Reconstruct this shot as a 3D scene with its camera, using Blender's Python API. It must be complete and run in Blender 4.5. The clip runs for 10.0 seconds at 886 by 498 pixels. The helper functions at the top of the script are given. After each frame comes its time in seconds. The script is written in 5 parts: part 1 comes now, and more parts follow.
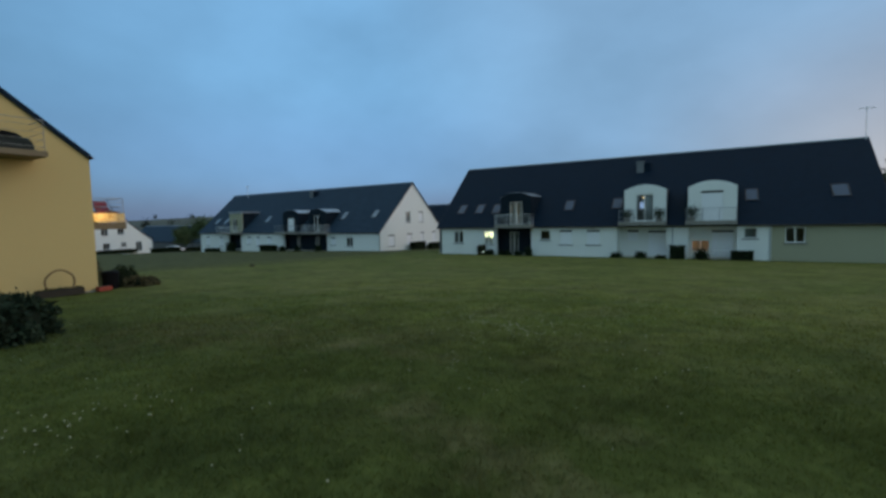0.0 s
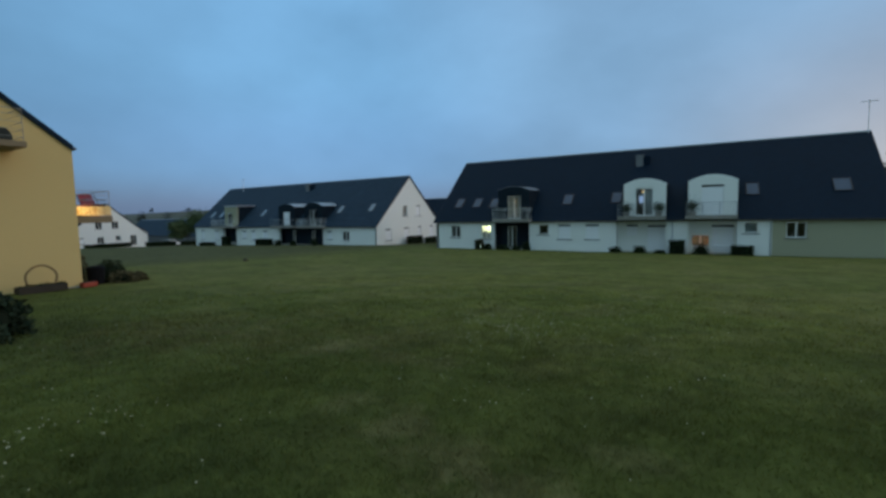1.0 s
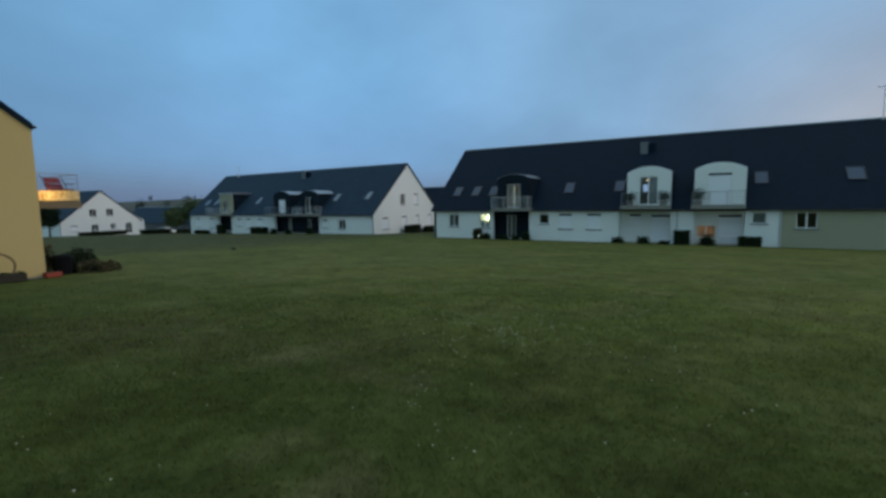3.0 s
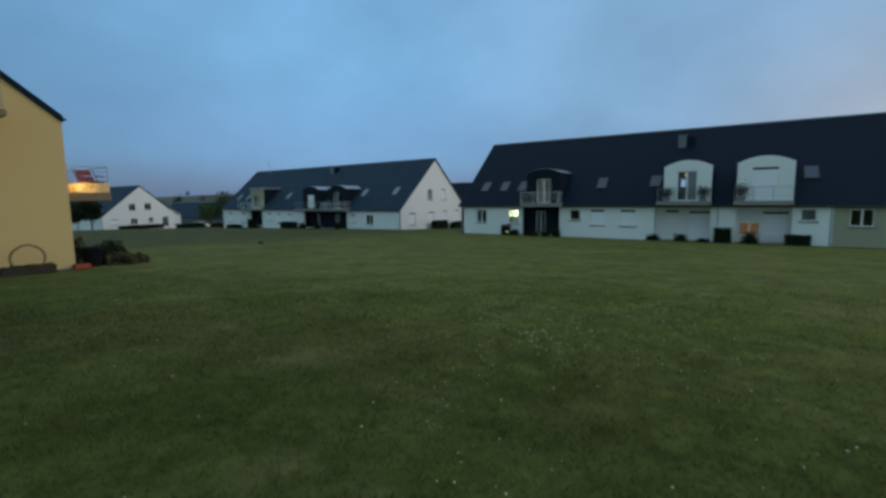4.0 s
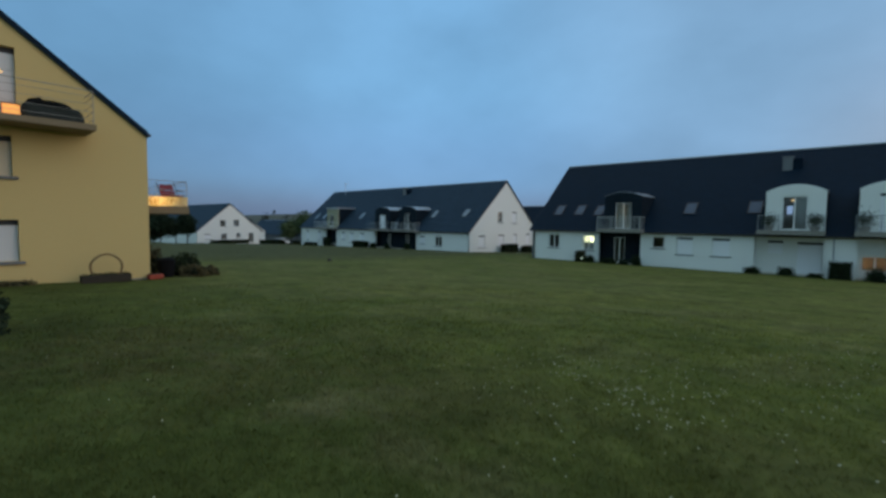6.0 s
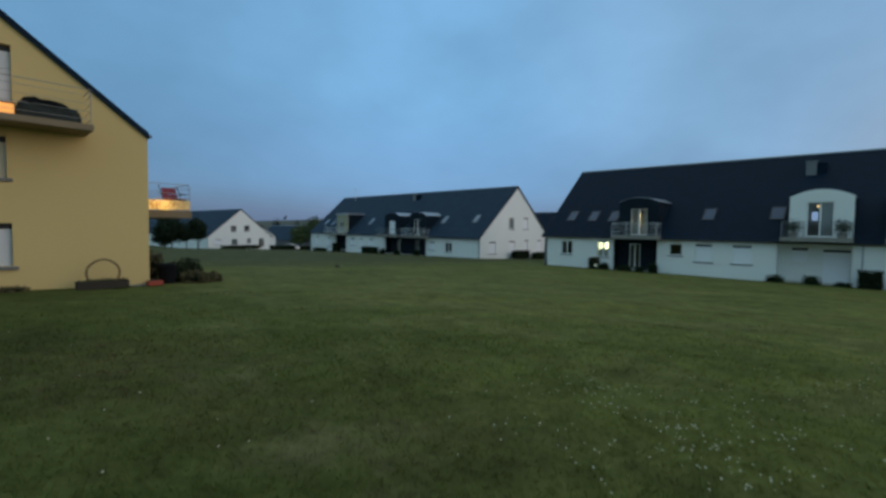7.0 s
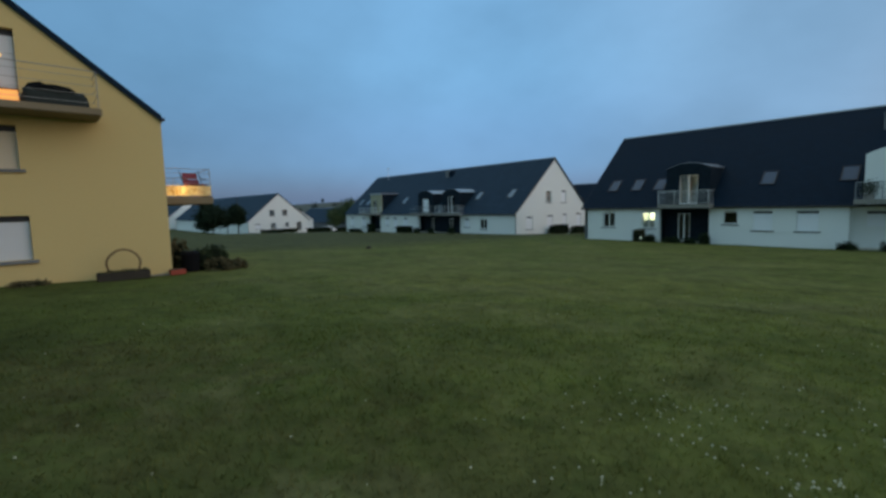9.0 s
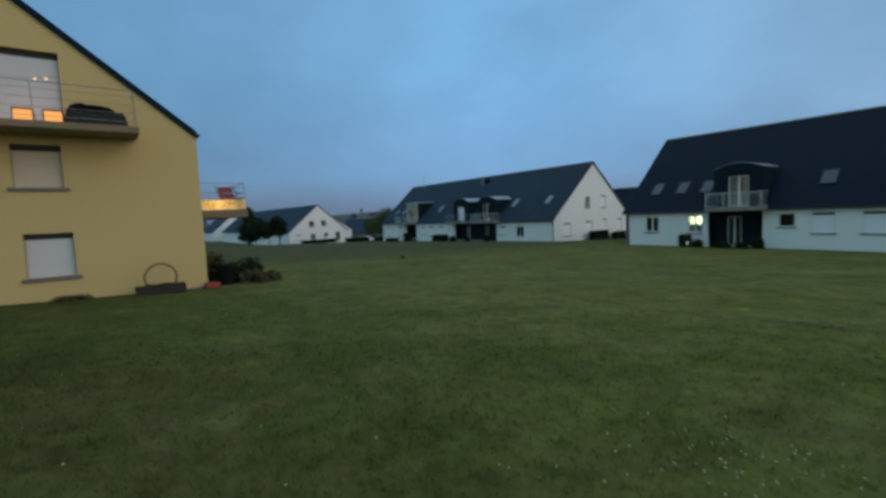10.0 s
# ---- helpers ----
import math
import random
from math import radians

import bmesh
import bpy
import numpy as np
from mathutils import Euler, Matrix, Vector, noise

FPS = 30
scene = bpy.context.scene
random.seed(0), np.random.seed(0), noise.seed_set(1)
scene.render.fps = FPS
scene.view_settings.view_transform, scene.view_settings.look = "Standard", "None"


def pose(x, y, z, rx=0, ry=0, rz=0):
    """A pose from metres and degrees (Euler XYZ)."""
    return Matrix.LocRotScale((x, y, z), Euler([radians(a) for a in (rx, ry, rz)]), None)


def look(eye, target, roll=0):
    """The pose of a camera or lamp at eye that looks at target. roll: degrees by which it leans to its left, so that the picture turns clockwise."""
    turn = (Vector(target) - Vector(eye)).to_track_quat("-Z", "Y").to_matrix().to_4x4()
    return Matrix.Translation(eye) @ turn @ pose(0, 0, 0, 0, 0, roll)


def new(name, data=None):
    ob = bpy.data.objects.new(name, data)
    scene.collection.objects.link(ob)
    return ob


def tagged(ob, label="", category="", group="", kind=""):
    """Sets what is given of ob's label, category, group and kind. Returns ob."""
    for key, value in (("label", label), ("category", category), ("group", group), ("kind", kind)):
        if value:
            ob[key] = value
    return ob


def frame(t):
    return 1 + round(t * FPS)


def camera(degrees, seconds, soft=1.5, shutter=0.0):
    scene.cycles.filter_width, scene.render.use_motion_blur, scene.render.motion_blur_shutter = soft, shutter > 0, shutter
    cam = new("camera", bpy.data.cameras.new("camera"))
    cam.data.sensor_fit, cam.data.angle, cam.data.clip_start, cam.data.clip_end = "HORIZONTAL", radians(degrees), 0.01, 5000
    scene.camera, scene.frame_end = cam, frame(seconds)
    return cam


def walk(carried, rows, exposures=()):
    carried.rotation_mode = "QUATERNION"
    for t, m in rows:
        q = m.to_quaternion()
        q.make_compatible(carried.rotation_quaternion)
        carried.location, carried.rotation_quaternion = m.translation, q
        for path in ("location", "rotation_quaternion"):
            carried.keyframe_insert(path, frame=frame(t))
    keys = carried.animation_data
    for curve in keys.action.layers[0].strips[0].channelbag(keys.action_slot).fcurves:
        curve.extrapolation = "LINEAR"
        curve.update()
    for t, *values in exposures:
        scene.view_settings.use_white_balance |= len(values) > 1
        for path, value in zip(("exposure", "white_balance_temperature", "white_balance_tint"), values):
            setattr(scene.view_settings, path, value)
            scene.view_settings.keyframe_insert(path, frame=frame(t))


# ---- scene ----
cam = camera(88.1, 10.0, soft=3.0, shutter=0.5)
PATH = [
    (0, (25.588, -42.781, 3.775), (24.576, -41.061, 3.642), -1.3),
    (0.5, (25.484, -42.525, 3.81), (24.462, -40.811, 3.685), -1.3),
    (1, (25.367, -42.307, 3.769), (24.365, -40.584, 3.61), -1.2),
    (1.5, (25.271, -42.006, 3.695), (24.259, -40.287, 3.545), -1.1),
    (2, (25.208, -41.667, 3.646), (24.285, -39.899, 3.497), -0.7),
    (2.5, (25.123, -41.366, 3.689), (24.167, -39.619, 3.506), -0.8),
    (4, (24.668, -40.523, 3.573), (23.566, -38.869, 3.353), -0.7),
    (4.5, (24.529, -40.236, 3.528), (23.355, -38.629, 3.32), -0.3),
    (5, (24.378, -39.954, 3.501), (23.136, -38.39, 3.386), 0.1),
    (5.5, (24.249, -39.727, 3.484), (22.934, -38.225, 3.355), 0.4),
    (7, (23.444, -38.913, 3.415), (22.067, -37.466, 3.322), 0.8),
    (7.5, (23.256, -38.621, 3.412), (21.849, -37.206, 3.277), 0.4),
    (8, (23.052, -38.393, 3.381), (21.658, -36.969, 3.21), -0.0),
    (8.5, (22.852, -38.15, 3.371), (21.345, -36.845, 3.207), -0.9),
    (9, (22.692, -37.894, 3.382), (21.208, -36.566, 3.191), -1.4),
    (9.5, (22.553, -37.716, 3.402), (21.039, -36.428, 3.181), -2.1),
    (10, (22.43, -37.454, 3.402), (20.841, -36.248, 3.251), -2.6),
]
walk(cam, [(t, look(eye, target, roll)) for t, eye, target, roll in PATH], [(0.0, -0.08), (10.0, -0.08)])

# sky and lawn colours
SUN_ROT, SUN_POWER = 60.0, 0.8
GLOW_DIR = (0.80, 0.58, 0.12)
SKY_LOW, SKY_MID, SKY_HIGH, SKY_TOP = (0.152, 0.243, 0.405), (0.178, 0.362, 0.63), (0.205, 0.45, 0.74), (0.53, 0.63, 0.67)
VEIL_DIR, VEIL = (0.10, 0.93, 0.36), (0.262, 0.415, 0.60)
GLOW = (0.53, 0.46, 0.44)
SOUTH_DIR, SOUTH = (-0.97, -0.24, 0.0), 0.70
EAST_DIR, EAST = (0.25, -0.93, 0.25), (0.34, 0.54, 0.65)
GRASS_A, GRASS_B = (0.100, 0.114, 0.027), (0.132, 0.135, 0.036)
GRASS_DRY, GRASS_DARK = (0.150, 0.142, 0.056), (0.056, 0.078, 0.020)
FAR_GRASS = (0.080, 0.084, 0.036)
NEAR_GRASS = (0.056, 0.072, 0.019)
WORN_EARTH, DEAD_GRASS, DARK_SPOT = (0.134, 0.126, 0.054), (0.086, 0.079, 0.029), (0.040, 0.052, 0.018)
# worn, dead and darker spots in the lawn: centre, radius, weight
WORN = ((22.2, -38.85, 0.35, 0.6), (23.0, -39.05, 0.4, 0.8), (23.7, -39.4, 0.4, 0.9), (24.3, -39.7, 0.45, 0.9), (24.8, -39.95, 0.4, 0.8), (24.9, -38.75, 0.3, 0.5),
        (20.35, -37.1, 0.45, 0.8), (21.55, -37.2, 0.4, 0.6), (20.5, -36.6, 0.5, 0.5), (18.1, -36.8, 0.6, 0.5), (22.3, -37.1, 0.35, 0.5))
# dead brown spots; some only darken the near lawn
DEAD = ((16.6, -37.4, 1.9, 0.85), (18.9, -37.2, 1.5, 0.6), (20.8, -36.0, 1.2, 0.55), (18.6, -34.6, 1.2, 0.45), (23.6, -36.9, 0.7, 0.5))
DARK_SPOTS = ((16.4, -38.9, 1.7, 0.75), (14.4, -38.6, 1.5, 0.7), (18.3, -33.4, 0.7, 0.35), (22.0, -40.6, 0.9, 0.6))

# ---- light ----
world = bpy.data.worlds.new("dusk_sky")
scene.world = world
world.use_nodes = True


def build_world():
    nt = world.node_tree
    nt.nodes.clear()
    N = lambda kind: nt.nodes.new(kind)
    out, bg = N("ShaderNodeOutputWorld"), N("ShaderNodeBackground")
    co = N("ShaderNodeTexCoord")
    sep = N("ShaderNodeSeparateXYZ")
    nt.links.new(co.outputs["Generated"], sep.inputs[0])
    sky = N("ShaderNodeTexSky")
    sky.sky_type, sky.sun_disc = "NISHITA", False
    sky.sun_elevation, sky.sun_rotation = radians(2.0), radians(SUN_ROT)
    sky.air_density, sky.dust_density, sky.ozone_density = 1.0, 1.0, 3.0
    # height: from the dull horizon to the brighter blue overhead
    ramp = N("ShaderNodeValToRGB")
    cr = ramp.color_ramp
    cr.interpolation = "EASE"
    cr.elements[0].position, cr.elements[0].color = 0.0, (*SKY_LOW, 1)
    cr.elements[1].position, cr.elements[1].color = 0.85, (*SKY_TOP, 1)
    for pos, col in ((0.10, SKY_MID), (0.30, SKY_HIGH), (0.50, SKY_HIGH)):
        e = cr.elements.new(pos)
        e.color = (*col, 1)
    nt.links.new(sep.outputs["Z"], ramp.inputs[0])
    # afterglow low in the west
    dot = N("ShaderNodeVectorMath")
    dot.operation = "DOT_PRODUCT"
    dot.inputs[1].default_value = GLOW_DIR
    nt.links.new(co.outputs["Generated"], dot.inputs[0])
    gr = N("ShaderNodeMapRange")
    gr.interpolation_type = "SMOOTHSTEP"
    gr.inputs["From Min"].default_value, gr.inputs["From Max"].default_value = 0.42, 1.0
    nt.links.new(dot.outputs["Value"], gr.inputs["Value"])
    low = N("ShaderNodeMapRange")
    low.interpolation_type = "SMOOTHSTEP"
    low.inputs["From Min"].default_value, low.inputs["From Max"].default_value = 0.42, 0.05
    nt.links.new(sep.outputs["Z"], low.inputs["Value"])
    gl = N("ShaderNodeMath")
    gl.operation = "MULTIPLY"
    nt.links.new(gr.outputs[0], gl.inputs[0])
    nt.links.new(low.outputs[0], gl.inputs[1])
    glow = N("ShaderNodeMix")
    glow.data_type = "RGBA"
    glow.inputs["B"].default_value = (*GLOW, 1)
    nt.links.new(gl.outputs[0], glow.inputs["Factor"])
        # thin pale veil over the houses
    dot4 = N("ShaderNodeVectorMath")
    dot4.operation = "DOT_PRODUCT"
    dot4.inputs[1].default_value = VEIL_DIR
    nt.links.new(co.outputs["Generated"], dot4.inputs[0])
    gr4 = N("ShaderNodeMapRange")
    gr4.interpolation_type = "SMOOTHSTEP"
    gr4.inputs["From Min"].default_value, gr4.inputs["From Max"].default_value = 0.72, 1.0
    gr4.inputs["To Max"].default_value = 0.6
    nt.links.new(dot4.outputs["Value"], gr4.inputs["Value"])
    veil = N("ShaderNodeMix")
    veil.data_type = "RGBA"
    veil.inputs["B"].default_value = (*VEIL, 1)
    nt.links.new(gr4.outputs[0], veil.inputs["Factor"])
    nt.links.new(ramp.outputs[0], veil.inputs["A"])
    nt.links.new(veil.outputs["Result"], glow.inputs["A"])
    # greyer cloud on the far side of the sky
    dot2 = N("ShaderNodeVectorMath")
    dot2.operation = "DOT_PRODUCT"
    dot2.inputs[1].default_value = EAST_DIR
    nt.links.new(co.outputs["Generated"], dot2.inputs[0])
    gr2 = N("ShaderNodeMapRange")
    gr2.interpolation_type = "SMOOTHSTEP"
    gr2.inputs["From Min"].default_value, gr2.inputs["From Max"].default_value = 0.0, 0.8
    nt.links.new(dot2.outputs["Value"], gr2.inputs["Value"])
    east = N("ShaderNodeMix")
    east.data_type = "RGBA"
    east.inputs["B"].default_value = (*EAST, 1)
    nt.links.new(gr2.outputs[0], east.inputs["Factor"])
    nt.links.new(glow.outputs["Result"], east.inputs["A"])
    # soft stretched cloud banks
    mp = N("ShaderNodeMapping")
    mp.inputs["Scale"].default_value = (1.5, 1.5, 2.6)
    mp.inputs["Rotation"].default_value = (0.35, -0.25, 0.5)
    nt.links.new(co.outputs["Generated"], mp.inputs["Vector"])
    nz = N("ShaderNodeTexNoise")
    nz.inputs["Scale"].default_value, nz.inputs["Detail"].default_value = 1.7, 6.0
    nz.inputs["Roughness"].default_value = 0.5
    nt.links.new(mp.outputs[0], nz.inputs["Vector"])
    cm = N("ShaderNodeMapRange")
    cm.inputs["From Min"].default_value, cm.inputs["From Max"].default_value = 0.3, 0.7
    cm.inputs["To Min"].default_value, cm.inputs["To Max"].default_value = 0.84, 1.14
    nt.links.new(nz.outputs[0], cm.inputs["Value"])
    cl = N("ShaderNodeMix")
    cl.data_type, cl.blend_type = "RGBA", "MULTIPLY"
    cl.inputs["Factor"].default_value = 1.0
    nt.links.new(east.outputs["Result"], cl.inputs["A"])
    nt.links.new(cm.outputs[0], cl.inputs["B"])
    # dimmer away from the afterglow
    dot3 = N("ShaderNodeVectorMath")
    dot3.operation = "DOT_PRODUCT"
    dot3.inputs[1].default_value = SOUTH_DIR
    nt.links.new(co.outputs["Generated"], dot3.inputs[0])
    gr3 = N("ShaderNodeMapRange")
    gr3.interpolation_type = "SMOOTHSTEP"
    gr3.inputs["From Min"].default_value, gr3.inputs["From Max"].default_value = 0.45, 1.0
    gr3.inputs["To Min"].default_value, gr3.inputs["To Max"].default_value = 1.0, SOUTH
    nt.links.new(dot3.outputs["Value"], gr3.inputs["Value"])
    dim = N("ShaderNodeMix")
    dim.data_type, dim.blend_type = "RGBA", "MULTIPLY"
    dim.inputs["Factor"].default_value = 1.0
    nt.links.new(cl.outputs["Result"], dim.inputs["A"])
    nt.links.new(gr3.outputs[0], dim.inputs["B"])
    # clear air of the dusk sky behind the cloud
    mul = N("ShaderNodeMix")
    mul.data_type, mul.blend_type = "RGBA", "ADD"
    mul.inputs["Factor"].default_value = 0.05
    nt.links.new(dim.outputs["Result"], mul.inputs["A"])
    nt.links.new(sky.outputs[0], mul.inputs["B"])
    nt.links.new(mul.outputs["Result"], bg.inputs["Color"])
    bg.inputs["Strength"].default_value = 1.0
    nt.links.new(bg.outputs[0], out.inputs[0])


build_world()
sun = new("sun", bpy.data.lights.new("sun", "SUN"))
sun.data.energy, sun.data.angle, sun.data.color = SUN_POWER, radians(50), (1.0, 0.76, 0.60)
sun.matrix_world = look((0, 0, 30), (0 - GLOW_DIR[0] * 10, 0 - GLOW_DIR[1] * 10, 30 - 3.6))


def lamp(name, at, watts, colour, radius=0.08):
    d = bpy.data.lights.new(name, "POINT")
    d.energy, d.color, d.shadow_soft_size = watts, colour, radius
    ob = new(name, d)
    ob.location = at
    return ob


# ---- materials ----
def mat(name, colour, rough=0.7, metal=0.0, vary=0.12, scale=3.0, fine=60.0, bump=0.15, spec=0.4, tint=None, rand=0.0):
    m = bpy.data.materials.new(name)
    m.use_nodes = True
    nt = m.node_tree
    b = nt.nodes["Principled BSDF"]
    b.inputs["Roughness"].default_value, b.inputs["Metallic"].default_value = rough, metal
    b.inputs["Specular IOR Level"].default_value = spec
    co = nt.nodes.new("ShaderNodeNewGeometry")
    n1, n2 = nt.nodes.new("ShaderNodeTexNoise"), nt.nodes.new("ShaderNodeTexNoise")
    n1.inputs["Scale"].default_value, n1.inputs["Detail"].default_value = scale, 6
    n2.inputs["Scale"].default_value, n2.inputs["Detail"].default_value = fine, 3
    for n in (n1, n2):
        nt.links.new(co.outputs["Position"], n.inputs["Vector"])
    mx = nt.nodes.new("ShaderNodeMix")
    mx.data_type = "RGBA"
    dark = tint or tuple(c * 0.55 for c in colour)
    mx.inputs["A"].default_value, mx.inputs["B"].default_value = (*dark, 1), (*colour, 1)
    r1 = nt.nodes.new("ShaderNodeMapRange")
    r1.inputs["From Min"].default_value, r1.inputs["From Max"].default_value = 0.3, 0.3 + 0.04 / max(vary, 0.01) * 4
    r1.inputs["To Min"].default_value = 1 - min(1, vary * 3)
    nt.links.new(n1.outputs[0], r1.inputs["Value"])
    nt.links.new(r1.outputs[0], mx.inputs["Factor"])
    m2 = nt.nodes.new("ShaderNodeMix")
    m2.data_type, m2.blend_type = "RGBA", "MULTIPLY"
    m2.inputs["Factor"].default_value = 1.0
    r2 = nt.nodes.new("ShaderNodeMapRange")
    r2.inputs["To Min"].default_value, r2.inputs["To Max"].default_value = 1 - vary, 1 + vary
    nt.links.new(n2.outputs[0], r2.inputs["Value"])
    nt.links.new(mx.outputs["Result"], m2.inputs["A"])
    nt.links.new(r2.outputs[0], m2.inputs["B"])
    last = m2
    if rand:
        last = nt.nodes.new("ShaderNodeMix")
        last.data_type, last.blend_type = "RGBA", "MULTIPLY"
        last.inputs["Factor"].default_value = 1.0
        r3 = nt.nodes.new("ShaderNodeMapRange")
        r3.inputs["To Min"].default_value, r3.inputs["To Max"].default_value = 1 - rand, 1 + rand
        nt.links.new(co.outputs["Random Per Island"], r3.inputs["Value"])
        nt.links.new(m2.outputs["Result"], last.inputs["A"])
        nt.links.new(r3.outputs[0], last.inputs["B"])
    nt.links.new(last.outputs["Result"], b.inputs["Base Color"])
    if bump:
        bp = nt.nodes.new("ShaderNodeBump")
        bp.inputs["Strength"].default_value, bp.inputs["Distance"].default_value = bump, 0.02
        nt.links.new(n2.outputs[0], bp.inputs["Height"])
        nt.links.new(bp.outputs[0], b.inputs["Normal"])
    return m


def slate(name, colour):
    """Slates in courses: relief and colour from a brick pattern in the object's own metres."""
    m = mat(name, colour, rough=0.65, vary=0.15, scale=0.6, fine=14, bump=0, spec=0.1)
    nt = m.node_tree
    b = nt.nodes["Principled BSDF"]
    co = nt.nodes.new("ShaderNodeTexCoord")
    br = nt.nodes.new("ShaderNodeTexBrick")
    br.inputs["Scale"].default_value = 1.0
    br.inputs["Brick Width"].default_value, br.inputs["Row Height"].default_value = 0.3, 0.22
    br.inputs["Mortar Size"].default_value = 0.012
    br.inputs["Color1"].default_value, br.inputs["Color2"].default_value = (1.12, 1.12, 1.15, 1), (0.82, 0.84, 0.86, 1)
    br.inputs["Mortar"].default_value = (0.6, 0.6, 0.6, 1)
    nt.links.new(co.outputs["UV"], br.inputs["Vector"])
    old = b.inputs["Base Color"].links[0].from_socket
    mx = nt.nodes.new("ShaderNodeMix")
    mx.data_type, mx.blend_type = "RGBA", "MULTIPLY"
    mx.inputs["Factor"].default_value = 1.0
    nt.links.new(old, mx.inputs["A"])
    nt.links.new(br.outputs["Color"], mx.inputs["B"])
    nt.links.new(mx.outputs["Result"], b.inputs["Base Color"])
    bp = nt.nodes.new("ShaderNodeBump")
    bp.inputs["Strength"].default_value, bp.inputs["Distance"].default_value = 0.5, 0.01
    nt.links.new(br.outputs["Fac"], bp.inputs["Height"])
    bp.invert = True
    nt.links.new(bp.outputs[0], b.inputs["Normal"])
    return m


def slats(name, colour, pitch=0.05, rough=0.5):
    """Roller-shutter slats: fine horizontal ribs."""
    m = mat(name, colour, rough=rough, vary=0.05, scale=1.5, fine=30, bump=0)
    nt = m.node_tree
    b = nt.nodes["Principled BSDF"]
    co = nt.nodes.new("ShaderNodeNewGeometry")
    sp = nt.nodes.new("ShaderNodeSeparateXYZ")
    nt.links.new(co.outputs["Position"], sp.inputs[0])
    a = nt.nodes.new("ShaderNodeMath")
    a.operation = "MULTIPLY"
    a.inputs[1].default_value = 6.2832 / pitch
    s = nt.nodes.new("ShaderNodeMath")
    s.operation = "SINE"
    nt.links.new(sp.outputs["Z"], a.inputs[0])
    nt.links.new(a.outputs[0], s.inputs[0])
    bp = nt.nodes.new("ShaderNodeBump")
    bp.inputs["Strength"].default_value, bp.inputs["Distance"].default_value = 0.22, 0.006
    nt.links.new(s.outputs[0], bp.inputs["Height"])
    nt.links.new(bp.outputs[0], b.inputs["Normal"])
    return m


def glass(name, tint=(0.75, 0.8, 0.82), reflect=0.06):
    m = bpy.data.materials.new(name)
    m.use_nodes = True
    nt = m.node_tree
    nt.nodes.clear()
    out = nt.nodes.new("ShaderNodeOutputMaterial")
    tr, gl, mx = nt.nodes.new("ShaderNodeBsdfTransparent"), nt.nodes.new("ShaderNodeBsdfGlossy"), nt.nodes.new("ShaderNodeMixShader")
    fr = nt.nodes.new("ShaderNodeFresnel")
    fr.inputs["IOR"].default_value = 1.5
    tr.inputs["Color"].default_value = (*tint, 1)
    gl.inputs["Roughness"].default_value = 0.03
    nt.links.new(fr.outputs[0], mx.inputs[0])
    nt.links.new(tr.outputs[0], mx.inputs[1])
    nt.links.new(gl.outputs[0], mx.inputs[2])
    nt.links.new(mx.outputs[0], out.inputs[0])
    return m


def glowing(name, colour, power):
    m = bpy.data.materials.new(name)
    m.use_nodes = True
    b = m.node_tree.nodes["Principled BSDF"]
    b.inputs["Base Color"].default_value = (*colour, 1)
    b.inputs["Emission Color"].default_value = (*colour, 1)
    b.inputs["Emission Strength"].default_value = power
    return m


WHITE = mat("white_render", (0.86, 0.87, 0.84), rough=0.9, vary=0.06, scale=0.5, fine=40, bump=0.25)
CREAM = mat("beige_render", (0.37, 0.36, 0.25), rough=0.9, vary=0.06, scale=0.5, fine=40, bump=0.25)
YELLOW = mat("yellow_render", (0.64, 0.48, 0.205), rough=0.9, vary=0.07, scale=0.4, fine=50, bump=0.3)
SLATE = slate("slate", (0.0035, 0.0155, 0.032))
PALE_SLATE = slate("paler_slate", (0.027, 0.051, 0.078))
CLAD = slate("slate_cladding", (0.012, 0.021, 0.031))
ZINC = mat("zinc", (0.42, 0.45, 0.48), rough=0.38, metal=0.6, vary=0.08, scale=1.0, fine=20, bump=0.05)
CONCRETE = mat("concrete", (0.30, 0.28, 0.25), rough=0.9, vary=0.15, scale=1.5, fine=30, bump=0.3)
TAN = mat("stained_concrete", (0.27, 0.21, 0.13), rough=0.9, vary=0.18, scale=1.5, fine=30, bump=0.3)
THIN_RAIL = mat("dull_metal", (0.34, 0.33, 0.31), rough=0.45, metal=0.3, vary=0.1, bump=0.0)
TINT_SHUTTER = slats("ivory_shutter", (0.62, 0.53, 0.38))
SHUTTER = slats("white_shutter", (0.88, 0.89, 0.91))
GREY_SHUTTER = slats("dull_shutter", (0.62, 0.62, 0.62))
PVC = mat("white_pvc", (0.82, 0.82, 0.80), rough=0.4, vary=0.04, bump=0.0)
RAIL = mat("white_painted_metal", (0.72, 0.73, 0.73), rough=0.4, metal=0.0, vary=0.05, bump=0.0)
GREY_RAIL = mat("weathered_grey_metal", (0.30, 0.32, 0.34), rough=0.55, metal=0.1, vary=0.1, bump=0.0)
DARKMETAL = mat("dark_metal", (0.03, 0.03, 0.035), rough=0.5, metal=0.3, vary=0.1, bump=0.05)
GLASS = glass("window_glass")
# blue base colour carries part of the sky's reflection
SKYGLASS = mat("skylight_glass", (0.035, 0.065, 0.11), rough=0.2, vary=0.03, bump=0.0, spec=0.4)
# paler still: bright sky reflection painted into the pane colour
PALE_SKYGLASS = mat("glass_painted_sky_reflection", (0.20, 0.25, 0.30), rough=0.15, vary=0.03, bump=0.0, spec=0.5)
STACK = mat("chimney_render", (0.20, 0.21, 0.22), rough=0.9, vary=0.15, bump=0.2)
SLOT_SHADE = mat("painted_slot_shade", (0.05, 0.05, 0.055), rough=0.8, vary=0.1, bump=0.0)
